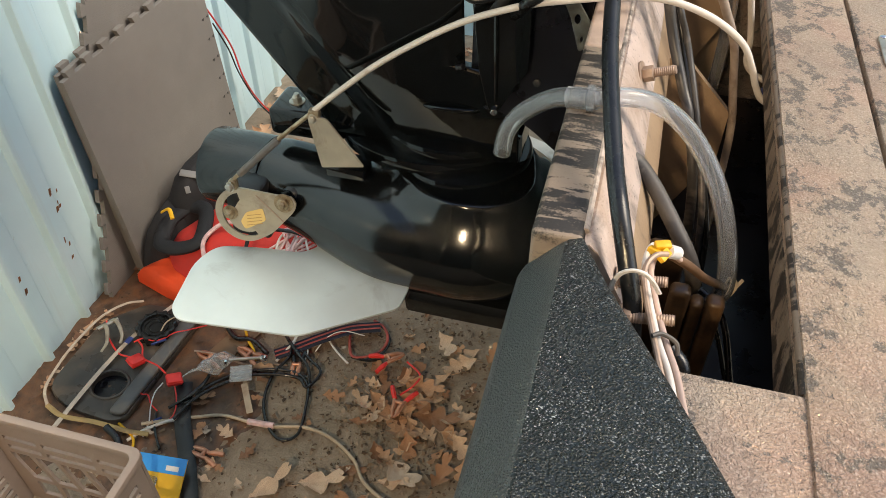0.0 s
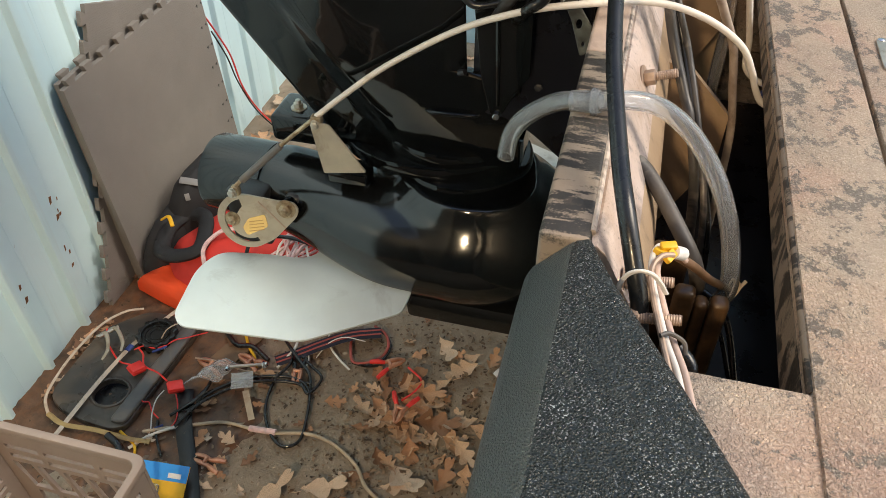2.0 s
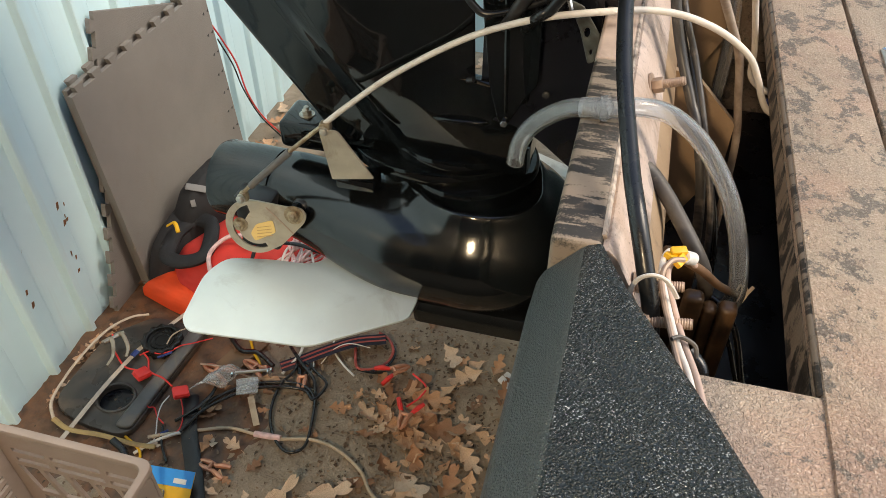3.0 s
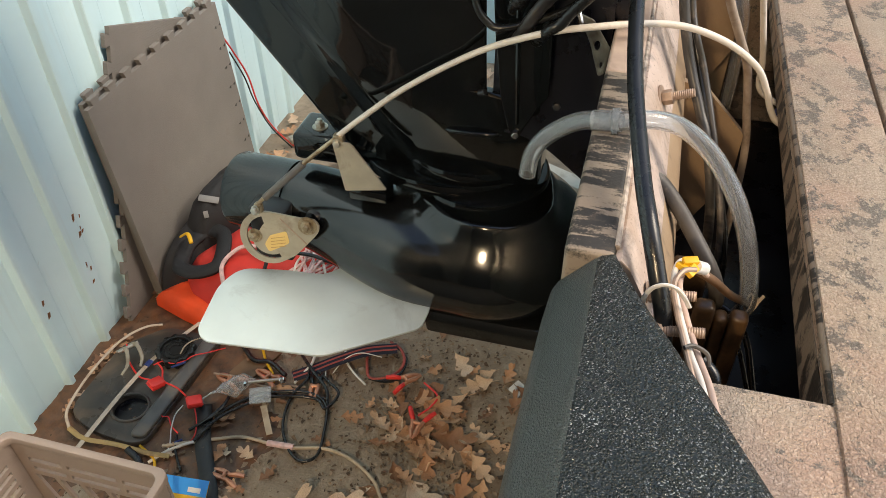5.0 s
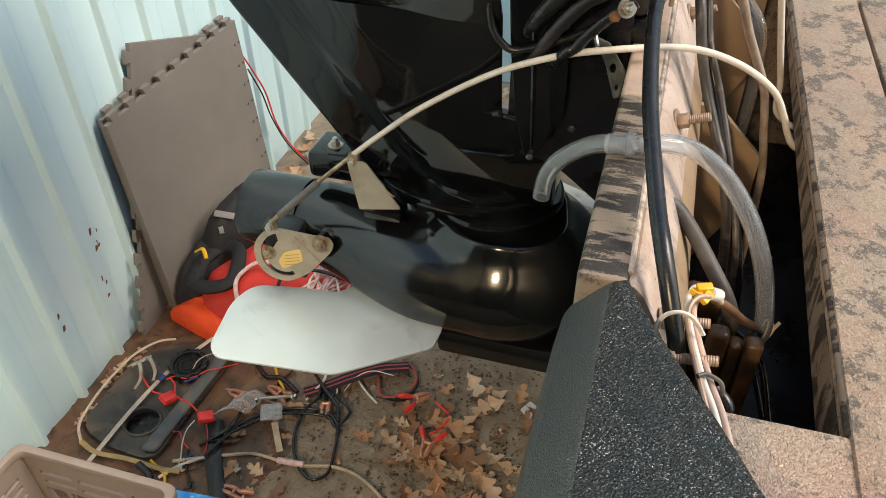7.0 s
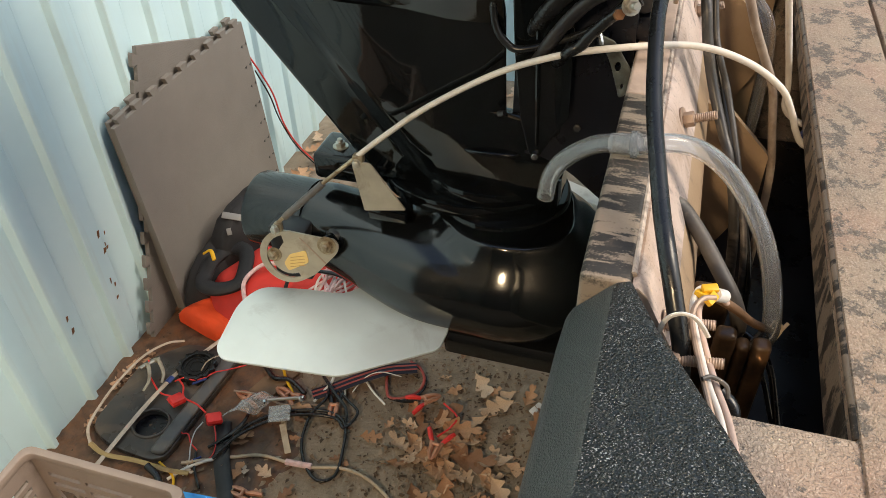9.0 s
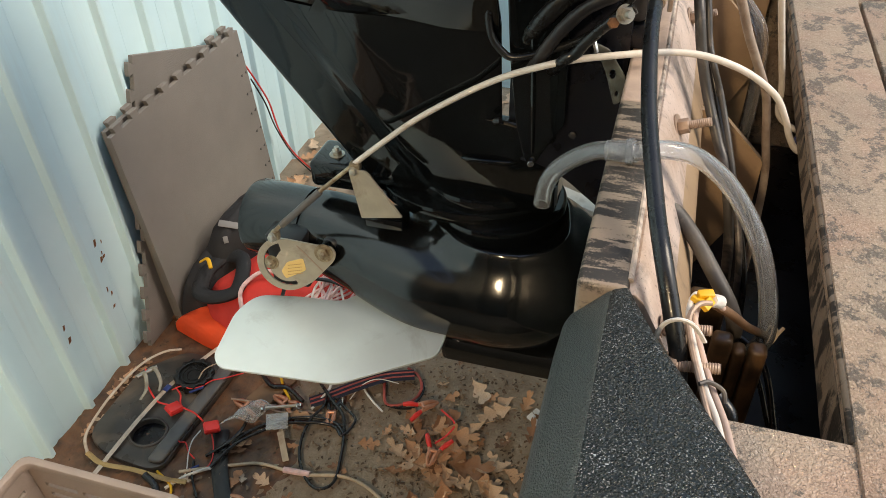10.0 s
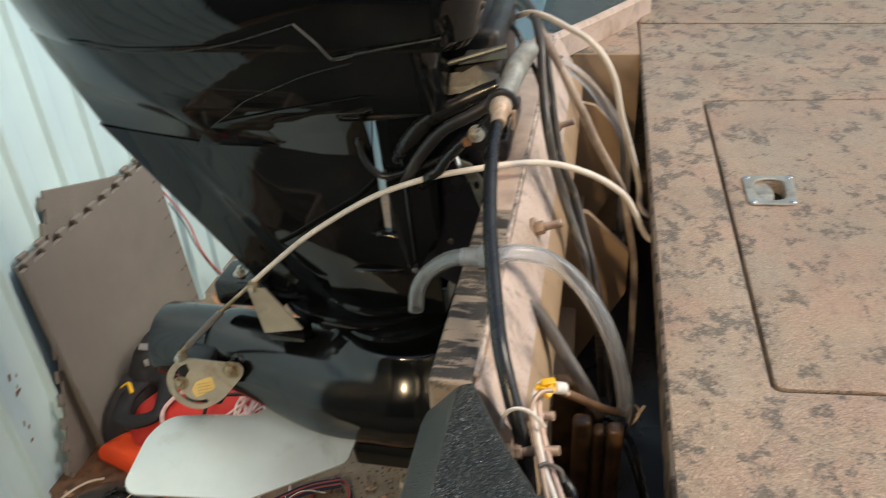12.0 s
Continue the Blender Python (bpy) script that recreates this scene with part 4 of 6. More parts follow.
rod = part("link_rod", tube([(-0.589, 0.783, 0.640), (-0.585, 0.784, 0.656), (-0.515, 0.808, 0.722), (-0.452, 0.829, 0.776)], 0.0036, 10), BRASSY, motor)
part("sleeve", tube([(-0.577, 0.7865, 0.663), (-0.508, 0.81, 0.728)], 0.0062, 12, 1, smooth=False), WORN_CHARCOAL, rod, "dark grey rod sleeve")
part("clevis", block((-0.597, 0.777, 0.634), (-0.583, 0.789, 0.652), 0.003), BRASSY, rod)
part("bolt", hex_bolt((-0.592, 0.776, 0.642), (-0.3, -1, 0.1), 0.007, 0.006, 0.009), ZINC, rod)
bracket_shape = slab(rounded([(-0.459, 0.768), (-0.428, 0.772), (-0.372, 0.69), (-0.445, 0.676)], [0.008, 0.008, 0.003, 0.003]), 0.0, 0.003)
placed(bracket_shape, Matrix.Translation((0, 0.826, 0)) @ Matrix.Rotation(radians(90), 4, "X"))
part("cable_bracket", bracket_shape, BEIGE_STEEL, motor, "tapered grey steel cable bracket", smooth=30)
part("bracket_foot", block((-0.442, 0.827, 0.655), (-0.375, 0.87, 0.68), 0.004), GLOSS, motor)
part("cable_clamp", block((-0.458, 0.824, 0.766), (-0.44, 0.838, 0.781), 0.003), BRASSY, motor)
part("bolt", hex_bolt((-0.45, 0.824, 0.768), (0.1, -1, 0.2), 0.006, 0.006, 0.008), ZINC, motor)


# bracket, swivel and steering gear on the transom
clamp_outline = [(-0.205, 1.04), (-0.208, 0.87), (-0.19, 0.806), (-0.168, 0.806), (-0.15, 0.80), (-0.118, 0.784), (-0.05, 0.728), (-0.047, 1.04), (-0.09, 1.08), (-0.16, 1.08)]


def upright(outline, y, thick, soft=0.01, holes=()):
    bm = slab(rounded(outline, soft), 0.0, thick, holes, bevel=0.0015)
    return placed(bm, Matrix.Translation((0, y, 0)) @ Matrix.Rotation(radians(90), 4, "X"))


clamp = part("clamp_bracket", upright(clamp_outline, 0.872, 0.012, 0.012), NAVY, motor, "black cast clamp bracket with adjustment holes")
part("clamp_bracket", upright(clamp_outline, 1.064, 0.012, 0.012), NAVY, motor)
part("clamp_hook", block((-0.20, 0.875, 0.993), (-0.022, 1.064, 1.03), 0.008), NAVY, motor)
part("mount_block", block((-0.105, 0.872, 1.0305), (-0.03, 1.06, 1.19), 0.012, segments=3), SATIN, motor)
part("swivel_tube", placed(turned([(0, -0.14), (0.035, -0.14), (0.035, 0.16), (0, 0.16)], 24), Matrix.Translation((-0.13, MY, 0.90))), SATIN, motor)
part("guard", upright([(-0.209, 1.09), (-0.203, 0.985), (-0.191, 0.88), (-0.176, 0.822), (-0.161, 0.82), (-0.137, 0.868), (-0.122, 0.89), (-0.126, 1.09)], 0.842, 0.008, 0.006), GLOSS, motor)
part("guard_rib", tube([(-0.172, 0.8325, 1.02), (-0.168, 0.8325, 0.93), (-0.165, 0.8325, 0.84)], [0.003, 0.004, 0.002], 8), GLOSS, motor)
part("bolt", hex_bolt((-0.167, 0.834, 0.822), (0.2, -1, 0), 0.0055, 0.005), CHROME, motor)
part("bolt", hex_bolt((-0.136, 0.852, 0.872), (0.2, -1, 0.3), 0.0045, 0.004), ZINC, clamp)
part("bolt", hex_bolt((-0.112, 0.86, 0.862), (0, -1, 0.2), 0.006, 0.004), SATIN, clamp)
part("rusty_pin", tube([(-0.214, 0.836, 0.885), (-0.224, 0.84, 0.88)], 0.0045, 10, 1), SATIN, motor)
part("hose_loop", tube([(-0.216, 0.822, 1.12), (-0.224, 0.822, 1.085), (-0.230, 0.822, 1.05), (-0.226, 0.822, 1.02), (-0.213, 0.822, 1.0), (-0.193, 0.822, 0.991), (-0.146, 0.825, 1.005), (-0.098, 0.826, 1.03), (-0.065, 0.828, 1.063), (-0.045, 0.83, 1.09)], 0.0052, 10), RUBBER, motor)

arm = part("steering_arm", tube([(-0.33, 0.86, 1.062), (-0.25, 0.845, 1.075), (-0.17, 0.84, 1.085), (-0.09, 0.835, 1.10), (-0.05, 0.84, 1.11)], [0.012, 0.016, 0.016, 0.014, 0.012], 12, flat=0.55), SATIN, motor)


part("pin", tube([(-0.093, 0.834, 1.02), (-0.088, 0.832, 1.005)], 0.004, 8, 1, smooth=False), CHROME, arm)
part("tilt_plate", upright([(-0.094, 1.018), (-0.072, 1.01), (-0.046, 0.972), (-0.05, 0.935), (-0.058, 0.93), (-0.074, 0.978)], 0.838, 0.004, 0.004, [circle(-0.064, 0.975, 0.004, 10, 0.007), circle(-0.056, 0.948, 0.002, 10, 0.004)]), CAST_GREY, motor, "dull steel tilt plate with oval holes")
tube_body = part("tilt_tube", tube([(-0.0215, 0.806, 1.113), (-0.02, 0.84, 1.117), (-0.012, 0.90, 1.13), (0.0, 0.95, 1.14)], [0.014, 0.0145, 0.017, 0.015], 18, 4), CAST_PALE, motor, "dull grey-green cast tilt tube")
part("collar", placed(turned([(0.012, 0), (0.0195, 0), (0.021, 0.003), (0.021, 0.01), (0.0165, 0.012), (0.012, 0.012)], 22), aimed((-0.0215, 0.811, 1.114), (0.03, -1, -0.12))), SATIN, tube_body)
part("tilt_tube_lug", block((-0.055, 0.88, 1.0306), (-0.024, 1.06, 1.10), 0.008, segments=3), GLOSS, motor)
part("tube_nut", placed(turned([(0, 0), (0.0125, 0), (0.0145, 0.003), (0.0145, 0.013), (0.0125, 0.017), (0.0122, 0.022), (0.0105, 0.024), (0.0098, 0.046), (0.0088, 0.052), (0, 0.052)], 20), aimed((-0.0215, 0.80, 1.114), (0.05, -1, -0.12))), WORN_NUT, tube_body, "worn ivory steering cable nut")
part("cotter", block((-0.008, 0.79, 1.082), (-0.002, 0.80, 1.108), 0.002), BOLT, tube_body)
for pts, r, mat in (
    ([(-0.19, 0.875, 0.94), (-0.184, 0.85, 0.995), (-0.161, 0.83, 1.041), (-0.128, 0.83, 1.077), (-0.081, 0.83, 1.103), (-0.029, 0.84, 1.124)], 0.0125, RUBBER),
    ([(-0.19, 0.87, 0.93), (-0.157, 0.818, 1.0), (-0.134, 0.812, 1.037), (-0.102, 0.81, 1.072), (-0.056, 0.812, 1.098), (-0.03, 0.83, 1.112)], 0.010, SATIN),
    ([(-0.155, 0.86, 0.95), (-0.128, 0.804, 1.0), (-0.111, 0.80, 1.015), (-0.099, 0.798, 1.032), (-0.076, 0.797, 1.057), (-0.045, 0.802, 1.08)], 0.0085, RUBBER),
):
    rnd_wrap = random.Random(int(r * 1e4))
    path = spline(pts, 10)
    part("wrapped_harness", tube(path, [r * rnd_wrap.uniform(0.94, 1.06) for q in path], 14, smooth=False, flat=0.8), mat, motor)
for corners, mat in (
    ([(-0.086, 0.85, 1.150), (-0.075, 0.862, 1.166), (-0.022, 0.862, 1.172), (-0.02, 0.85, 1.160)], CAST_GREY),
    ([(-0.118, 0.84, 1.122), (-0.062, 0.852, 1.149), (-0.036, 0.852, 1.142), (-0.031, 0.84, 1.126)], SATIN),
    ([(-0.10, 0.836, 1.112), (-0.12, 0.85, 1.135), (-0.085, 0.85, 1.14), (-0.05, 0.836, 1.12)], CAST_GREY),
    ([(-0.065, 0.83, 1.118), (-0.05, 0.845, 1.143), (-0.03, 0.845, 1.14), (-0.026, 0.83, 1.122)], CAST_GREY),
):
    part("lever_plate", lofted([[Vector(q) for q in corners], [Vector(q) + Vector((0.0, 0.004, -0.002)) for q in corners]]), mat, motor)
part("linkage_bar", tube([(-0.12, 0.842, 1.148), (-0.02, 0.85, 1.176)], 0.004, 8, 1, smooth=False), CAST_GREY, motor)
part("link_nut", hex_bolt((-0.055, 0.795, 1.074), (0.5, -1, 0.4), 0.009, 0.008, 0.012, 0.01, 0.005), ZINC, motor)
part("link_nut", hex_bolt((-0.07, 0.795, 1.062), (0.5, -1, 0.4), 0.007, 0.01), RUST, motor)
part("drip_ledge", tube([(-0.24, 0.826, 1.098), (-0.20, 0.822, 1.11), (-0.16, 0.822, 1.125)], 0.0035, 8), CHROME, motor)

# ---- lines and hoses round the transom ----


def line(name, points, r, mat, label, category, seg=10, flat=1.0, per=8):
    bm = tube(points, r, seg, per, flat=flat)
    return tagged(part(name, bm, mat), label, category)


steering = line("steering_cable", [(-0.0205, 0.752, 1.1075), (-0.0192, 0.69, 1.096), (-0.008, 0.585, 1.062), (0.0125, 0.475, 1.026), (0.0238, 0.425, 1.012), (0.038, 0.392, 0.98), (0.05, 0.375, 0.945), (0.057, 0.362, 0.90), (0.06, 0.355, 0.86)], 0.0082, RUBBER, "black rubber steering cable arching over the transom", "cable", 14)
shift = line("shift_cable", [(-0.452, 0.831, 0.776), (-0.405, 0.833, 0.818), (-0.331, 0.832, 0.88), (-0.229, 0.822, 0.95), (-0.15, 0.805, 0.992), (-0.083, 0.812, 1.008), (0.02, 0.845, 1.01), (0.09, 0.856, 0.992), (0.143, 0.868, 0.955), (0.166, 0.873, 0.918), (0.177, 0.876, 0.892), (0.192, 0.884, 0.868), (0.22, 0.9, 0.852), (0.26, 0.92, 0.845)], 0.0046, IVORY, "ivory plastic shift cable arching from the motor into the boat", "cable")

HOSE = [(-0.117, 0.637, 0.893), (-0.112, 0.637, 0.925), (-0.095, 0.633, 0.955), (-0.06, 0.614, 0.99), (-0.022, 0.602, 1.0025), (0.02, 0.615, 1.003), (0.055, 0.632, 0.985), (0.092, 0.63, 0.955), (0.125, 0.607, 0.915), (0.146, 0.58, 0.87), (0.156, 0.56, 0.82), (0.153, 0.575, 0.775), (0.148, 0.61, 0.72), (0.14, 0.67, 0.64)]


def hollow_hose(points, r_out, r_in, seg=18):
    bm = tube(points, r_out, seg, 8, caps=False)
    n_out = len(bm.verts)
    tube(points, r_in, seg, 8, bm=bm, caps=False)
    bm.verts.ensure_lookup_table()
    for a in (0, n_out - seg):
        for k in range(seg):
            j = (k + 1) % seg
            bm.faces.new((bm.verts[a + k], bm.verts[a + j], bm.verts[n_out + a + j], bm.verts[n_out + a + k]))
    return bm


hose = tagged(part("clear_hose", hollow_hose(HOSE, 0.0104, 0.0078), VINYL, smooth=60), "clear vinyl hose draped over the transom with an open end", "hose")
part("hose_barb", tube([(-0.045, 0.609, 0.996), (-0.015, 0.603, 1.003)], 0.0118, 18, 1, smooth=False), MILKY, hose, "milky plastic connector")
part("clip_ring", tube([(-0.024, 0.6035, 1.0015), (-0.017, 0.603, 1.0027)], 0.0145, 18, 1, smooth=False), VINYL, hose)

loom = thing("wire_loom", (0.09, 0.4, 0.9), "white and brown wires taped together with a yellow connector", "wires")
part("wire", tube([(0.0945, 0.27, 0.9345), (0.0855, 0.31, 0.94), (0.0735, 0.342, 0.945), (0.0615, 0.388, 0.95), (0.056, 0.42, 0.952), (0.06, 0.446, 0.953), (0.072, 0.456, 0.947), (0.083, 0.464, 0.935)], 0.0029, 10), IVORY, loom)
part("wire", tube([(0.101, 0.272, 0.9345), (0.092, 0.312, 0.938), (0.080, 0.345, 0.942), (0.0675, 0.389, 0.947), (0.062, 0.42, 0.949), (0.067, 0.44, 0.951), (0.08, 0.45, 0.944), (0.089, 0.457, 0.933)], 0.0029, 10), PINKISH, loom)
part("wire", tube([(0.086, 0.285, 0.9375), (0.07, 0.34, 0.947), (0.058, 0.385, 0.956), (0.056, 0.408, 0.96), (0.063, 0.424, 0.962), (0.074, 0.432, 0.959)], 0.0026, 8), BOLT, loom, "brown wire")
part("wire", tube([(0.07, 0.452, 0.946), (0.10, 0.475, 0.912), (0.13, 0.528, 0.85), (0.163, 0.584, 0.792)], 0.0046, 10), BROWN_SHEATH, loom, "brown sheath")
for at, turn in (((0.069, 0.442, 0.960), 20), ((0.071, 0.432, 0.957), 65), ((0.064, 0.436, 0.956), -30)):
    part("connector", placed(block((-0.0075, -0.0042, -0.003), (0.0075, 0.0042, 0.003), 0.0015), Matrix.Translation(at) @ Matrix.Rotation(radians(turn), 4, "Z") @ Matrix.Rotation(radians(turn / 2), 4, "X")), YELLOW, loom, "yellow crimp connector")
part("tape", tube([(0.074, 0.44, 0.956), (0.084, 0.452, 0.945)], 0.0065, 12, 1, smooth=False), WHITE, loom)
part("zip_tie", tube([(0.157, 0.574, 0.80), (0.166, 0.586, 0.806), (0.175, 0.589, 0.792), (0.166, 0.578, 0.782), (0.157, 0.574, 0.80)], 0.0018, 8), CREAM, loom)
part("zip_tie_tail", tube([(0.172, 0.586, 0.788), (0.181, 0.596, 0.797)], 0.0022, 6, 1, smooth=False), CREAM, loom)
part("zip_tie", tube([(0.03, 0.382, 0.952), (0.031, 0.379, 0.966), (0.036, 0.377, 0.978), (0.045, 0.376, 0.984), (0.055, 0.377, 0.981), (0.063, 0.379, 0.971), (0.07, 0.384, 0.956)], 0.0026, 8, flat=0.6), WHITE, loom)
part("zip_tie", tube([(0.068, 0.338, 0.952), (0.076, 0.343, 0.951), (0.088, 0.341, 0.946), (0.091, 0.335, 0.938)], 0.002, 8), GREY_HOSE, loom)
part("split_sleeve", tube([(0.086, 0.348, 0.93), (0.096, 0.340, 0.925), (0.1, 0.334, 0.915), (0.101, 0.331, 0.89)], 0.006, 12), RUBBER, loom)

WELL_LINES = [
    ("fuel_hose", [(-0.06, 1.2, 1.17), (-0.01, 1.08, 1.165), (0.013, 0.99, 1.142), (0.02, 0.95, 1.11), (0.026, 0.915, 1.075), (0.034, 0.885, 1.043), (0.044, 0.874, 1.0), (0.06, 0.862, 0.95), (0.083, 0.832, 0.9), (0.099, 0.806, 0.868), (0.12, 0.775, 0.79), (0.135, 0.76, 0.66)], 0.0072, DUSTY_BLACK, "black rubber fuel hose arching down inside the transom", "hose"),
    ("harness_cable", [(-0.05, 1.2, 1.14), (0.01, 1.05, 1.14), (0.031, 0.955, 1.095), (0.042, 0.912, 1.052), (0.052, 0.892, 1.008), (0.063, 0.874, 0.981), (0.078, 0.868, 0.946), (0.097, 0.83, 0.9), (0.115, 0.79, 0.85), (0.135, 0.74, 0.78), (0.15, 0.72, 0.66)], 0.0046, DUSTY_BLACK, "thin black cable hanging inside the transom", "cable"),
    ("control_cable", [(-0.05, 1.2, 1.15), (-0.01, 1.08, 1.16), (0.021, 1.0, 1.138), (0.041, 0.952, 1.123), (0.062, 0.93, 1.092), (0.083, 0.926, 1.052), (0.103, 0.945, 1.0), (0.125, 0.966, 0.951), (0.15, 0.988, 0.893), (0.164, 0.985, 0.83), (0.178, 0.972, 0.75), (0.182, 0.955, 0.6), (0.18, 0.95, 0.485)], 0.0062, DUSTY_SHEATH, "dusty tan sheathed control cable running into the well", "cable"),
    ("throttle_cable", [(-0.05, 1.1, 1.14), (0.0, 1.05, 1.165), (0.064, 1.0, 1.151), (0.089, 0.982, 1.14), (0.11, 0.975, 1.118), (0.127, 0.972, 1.083), (0.139, 0.977, 1.03), (0.161, 1.024, 0.946), (0.178, 1.048, 0.877), (0.184, 1.05, 0.832), (0.21, 1.04, 0.815), (0.25, 1.03, 0.81)], 0.0047, IVORY, "ivory throttle cable arching into the well", "cable"),
    ("vent_hose", [(0.02, 1.40, 0.975), (0.063, 1.36, 0.958), (0.092, 1.33, 0.94), (0.122, 1.298, 0.912), (0.15, 1.254, 0.886), (0.16, 1.235, 0.84), (0.162, 1.22, 0.76), (0.16, 1.21, 0.66)], 0.0105, VINYL, "clear vent hose bending into the well", "hose"),
    ("harness_cable", [(-0.10, 1.12, 1.15), (-0.05, 1.02, 1.165), (-0.022, 0.98, 1.158), (-0.006, 0.965, 1.13), (0.01, 0.955, 1.105), (0.03, 0.93, 1.06), (0.05, 0.895, 1.0), (0.07, 0.875, 0.95), (0.1, 0.815, 0.88), (0.143, 0.74, 0.77), (0.158, 0.72, 0.66)], 0.004, RUBBER, "thin black cable hanging inside the transom", "cable"),
    ("drain_pipe", [(0.02, 0.60, 0.935), (0.036, 0.612, 0.928), (0.06, 0.592, 0.912), (0.088, 0.556, 0.89), (0.108, 0.54, 0.865), (0.12, 0.545, 0.83), (0.122, 0.56, 0.80), (0.122, 0.575, 0.77)], 0.0088, GREY_HOSE, "grey drain pipe coming through the transom", "pipe"),
    ("battery_lead", [(0.19, 0.52, 0.70), (0.17, 0.57, 0.75), (0.14, 0.60, 0.765), (0.10, 0.62, 0.74)], 0.004, RUBBER, "thin dark lead crossing the dark well", "cable"),
    ("battery_lead", [(0.19, 0.535, 0.68), (0.16, 0.585, 0.735), (0.12, 0.63, 0.73)], 0.003, RUBBER, "thin dark lead crossing the dark well", "cable"),
]
for name, pts, r, mat, label, cat in WELL_LINES:
    line(name, pts, r, mat, label, cat, 12)
bulb = thing("primer_bulb", (0.165, 0.44, 0.64), "red rubber primer bulb deep in the well", "bulb")
part("bulb", tube([(0.16, 0.40, 0.60), (0.163, 0.42, 0.60), (0.166, 0.46, 0.60), (0.17, 0.48, 0.60)], [0.008, 0.022, 0.022, 0.008], 14), RED, bulb)
part("bulb_foot", block((0.14, 0.40, 0.4725), (0.185, 0.48, 0.58), 0.004), SATIN, bulb)
line("blue_hose", [(0.215, 0.99, 0.82), (0.222, 1.01, 0.812), (0.235, 1.03, 0.80), (0.26, 1.06, 0.79)], 0.0115, BLUE_TAPE, "dark blue hose end under the edge of the deck", "hose")

# ---- foam mats on the wall ----


def puzzle_mat(w, h, t, toothed, corners=None):
    """Foam floor tile lying in x, y; the sides named in toothed have dovetail teeth."""
    pitch, deep = 0.0605, 0.0165

    def side(a, b, teeth):
        a, b = Vector(a), Vector(b)
        way = (b - a).normalized()
        out = Vector((way.y, -way.x))
        if not teeth:
            return [a]
        pts, n, length = [a], int((b - a).length / pitch), (b - a).length
        for k in range(n):
            s = length * (k + 0.5) / n
            pts += [a + way * (s - 0.011), a + way * (s - 0.0165) + out * deep * 0.9, a + way * (s - 0.012) + out * deep, a + way * (s + 0.012) + out * deep, a + way * (s + 0.0165) + out * deep * 0.9, a + way * (s + 0.011)]
        return pts

    corners = corners or [(0, 0), (w, 0), (w, h), (0, h)]
    loop = []
    for k, key in enumerate("bottom right top left".split()):
        loop += side(corners[k], corners[(k + 1) % 4], key in toothed)
    return slab(loop, 0, t, bevel=0.0012)


def hung(bm, y, x, z, spin, lean):
    """Stand a tile up against the wall: its corner at (x, y, z), leaning back at the top."""
    m = Matrix.Translation((x, y, z)) @ Matrix.Rotation(radians(-lean), 4, "Y") @ Matrix.Rotation(radians(90), 4, "Z") @ Matrix.Rotation(radians(90), 4, "X") @ Matrix.Rotation(radians(spin), 4, "Z")
    return placed(bm, m)


front_mat = part("foam_mat", hung(puzzle_mat(0.585, 0.575, 0.013, ("top",)), 1.084, -1.132, 0.006, 0.6, 3.0), FOAM, smooth=12)
tagged(front_mat, "large taupe foam puzzle mat leaning on the siding", "foam mat", "foam mats")
for row in range(8):
    for col, dy in ((0, 0.545), (1, 0.568)):
        z = 0.10 + row * 0.06
        notch = slab([(-0.004, 0.0), (0.0045, 0.003), (0.003, -0.005)], 0.0, 0.0012)
        hung(notch, 1.084, -1.132, 0.006, 0.6, 3.0)
        lean = Matrix.Rotation(radians(-3.0), 4, "Y")
        part("joint_gap", placed(notch, Matrix.Translation(lean @ Vector((0.0132, dy + 0.004 * (row % 2), z)))), SATIN, front_mat)
second_mat = part("foam_mat", hung(puzzle_mat(0.57, 0.58, 0.013, ("top",)), 1.098, -1.158, 0.004, 0.5, 2.6), FOAM, smooth=12)
tagged(second_mat, "taupe foam puzzle mat sandwiched behind the front one", "foam mat", "foam mats")
back_mat = part("foam_mat", hung(puzzle_mat(0.33, 0.60, 0.012, ("left",), [(0.0, 0.0), (0.4, 0.0), (0.6, 0.57), (0.262, 0.69)]), 0.99, -1.174, 0.006, 0.0, 0.9), FOAM_RIBBED, smooth=12)
tagged(back_mat, "taupe foam puzzle mat tilted behind a larger one", "foam mat", "foam mats")

wires = thing("lead_pair", (-1.14, 1.8, 0.0), "red and black test leads hanging down the siding", "wires")
part("lead", tube([(-1.165, 1.69, 0.47), (-1.155, 1.715, 0.41), (-1.15, 1.758, 0.315), (-1.148, 1.785, 0.2), (-1.142, 1.84, 0.085), (-1.10, 1.87, 0.006), (-1.03, 1.83, 0.006)], 0.0027, 8), RED, wires)
part("lead", tube([(-1.16, 1.70, 0.42), (-1.152, 1.74, 0.32), (-1.15, 1.77, 0.22), (-1.144, 1.83, 0.09), (-1.09, 1.85, 0.006)], 0.0023, 8), RUBBER, wires)

# ---- milk crate ----


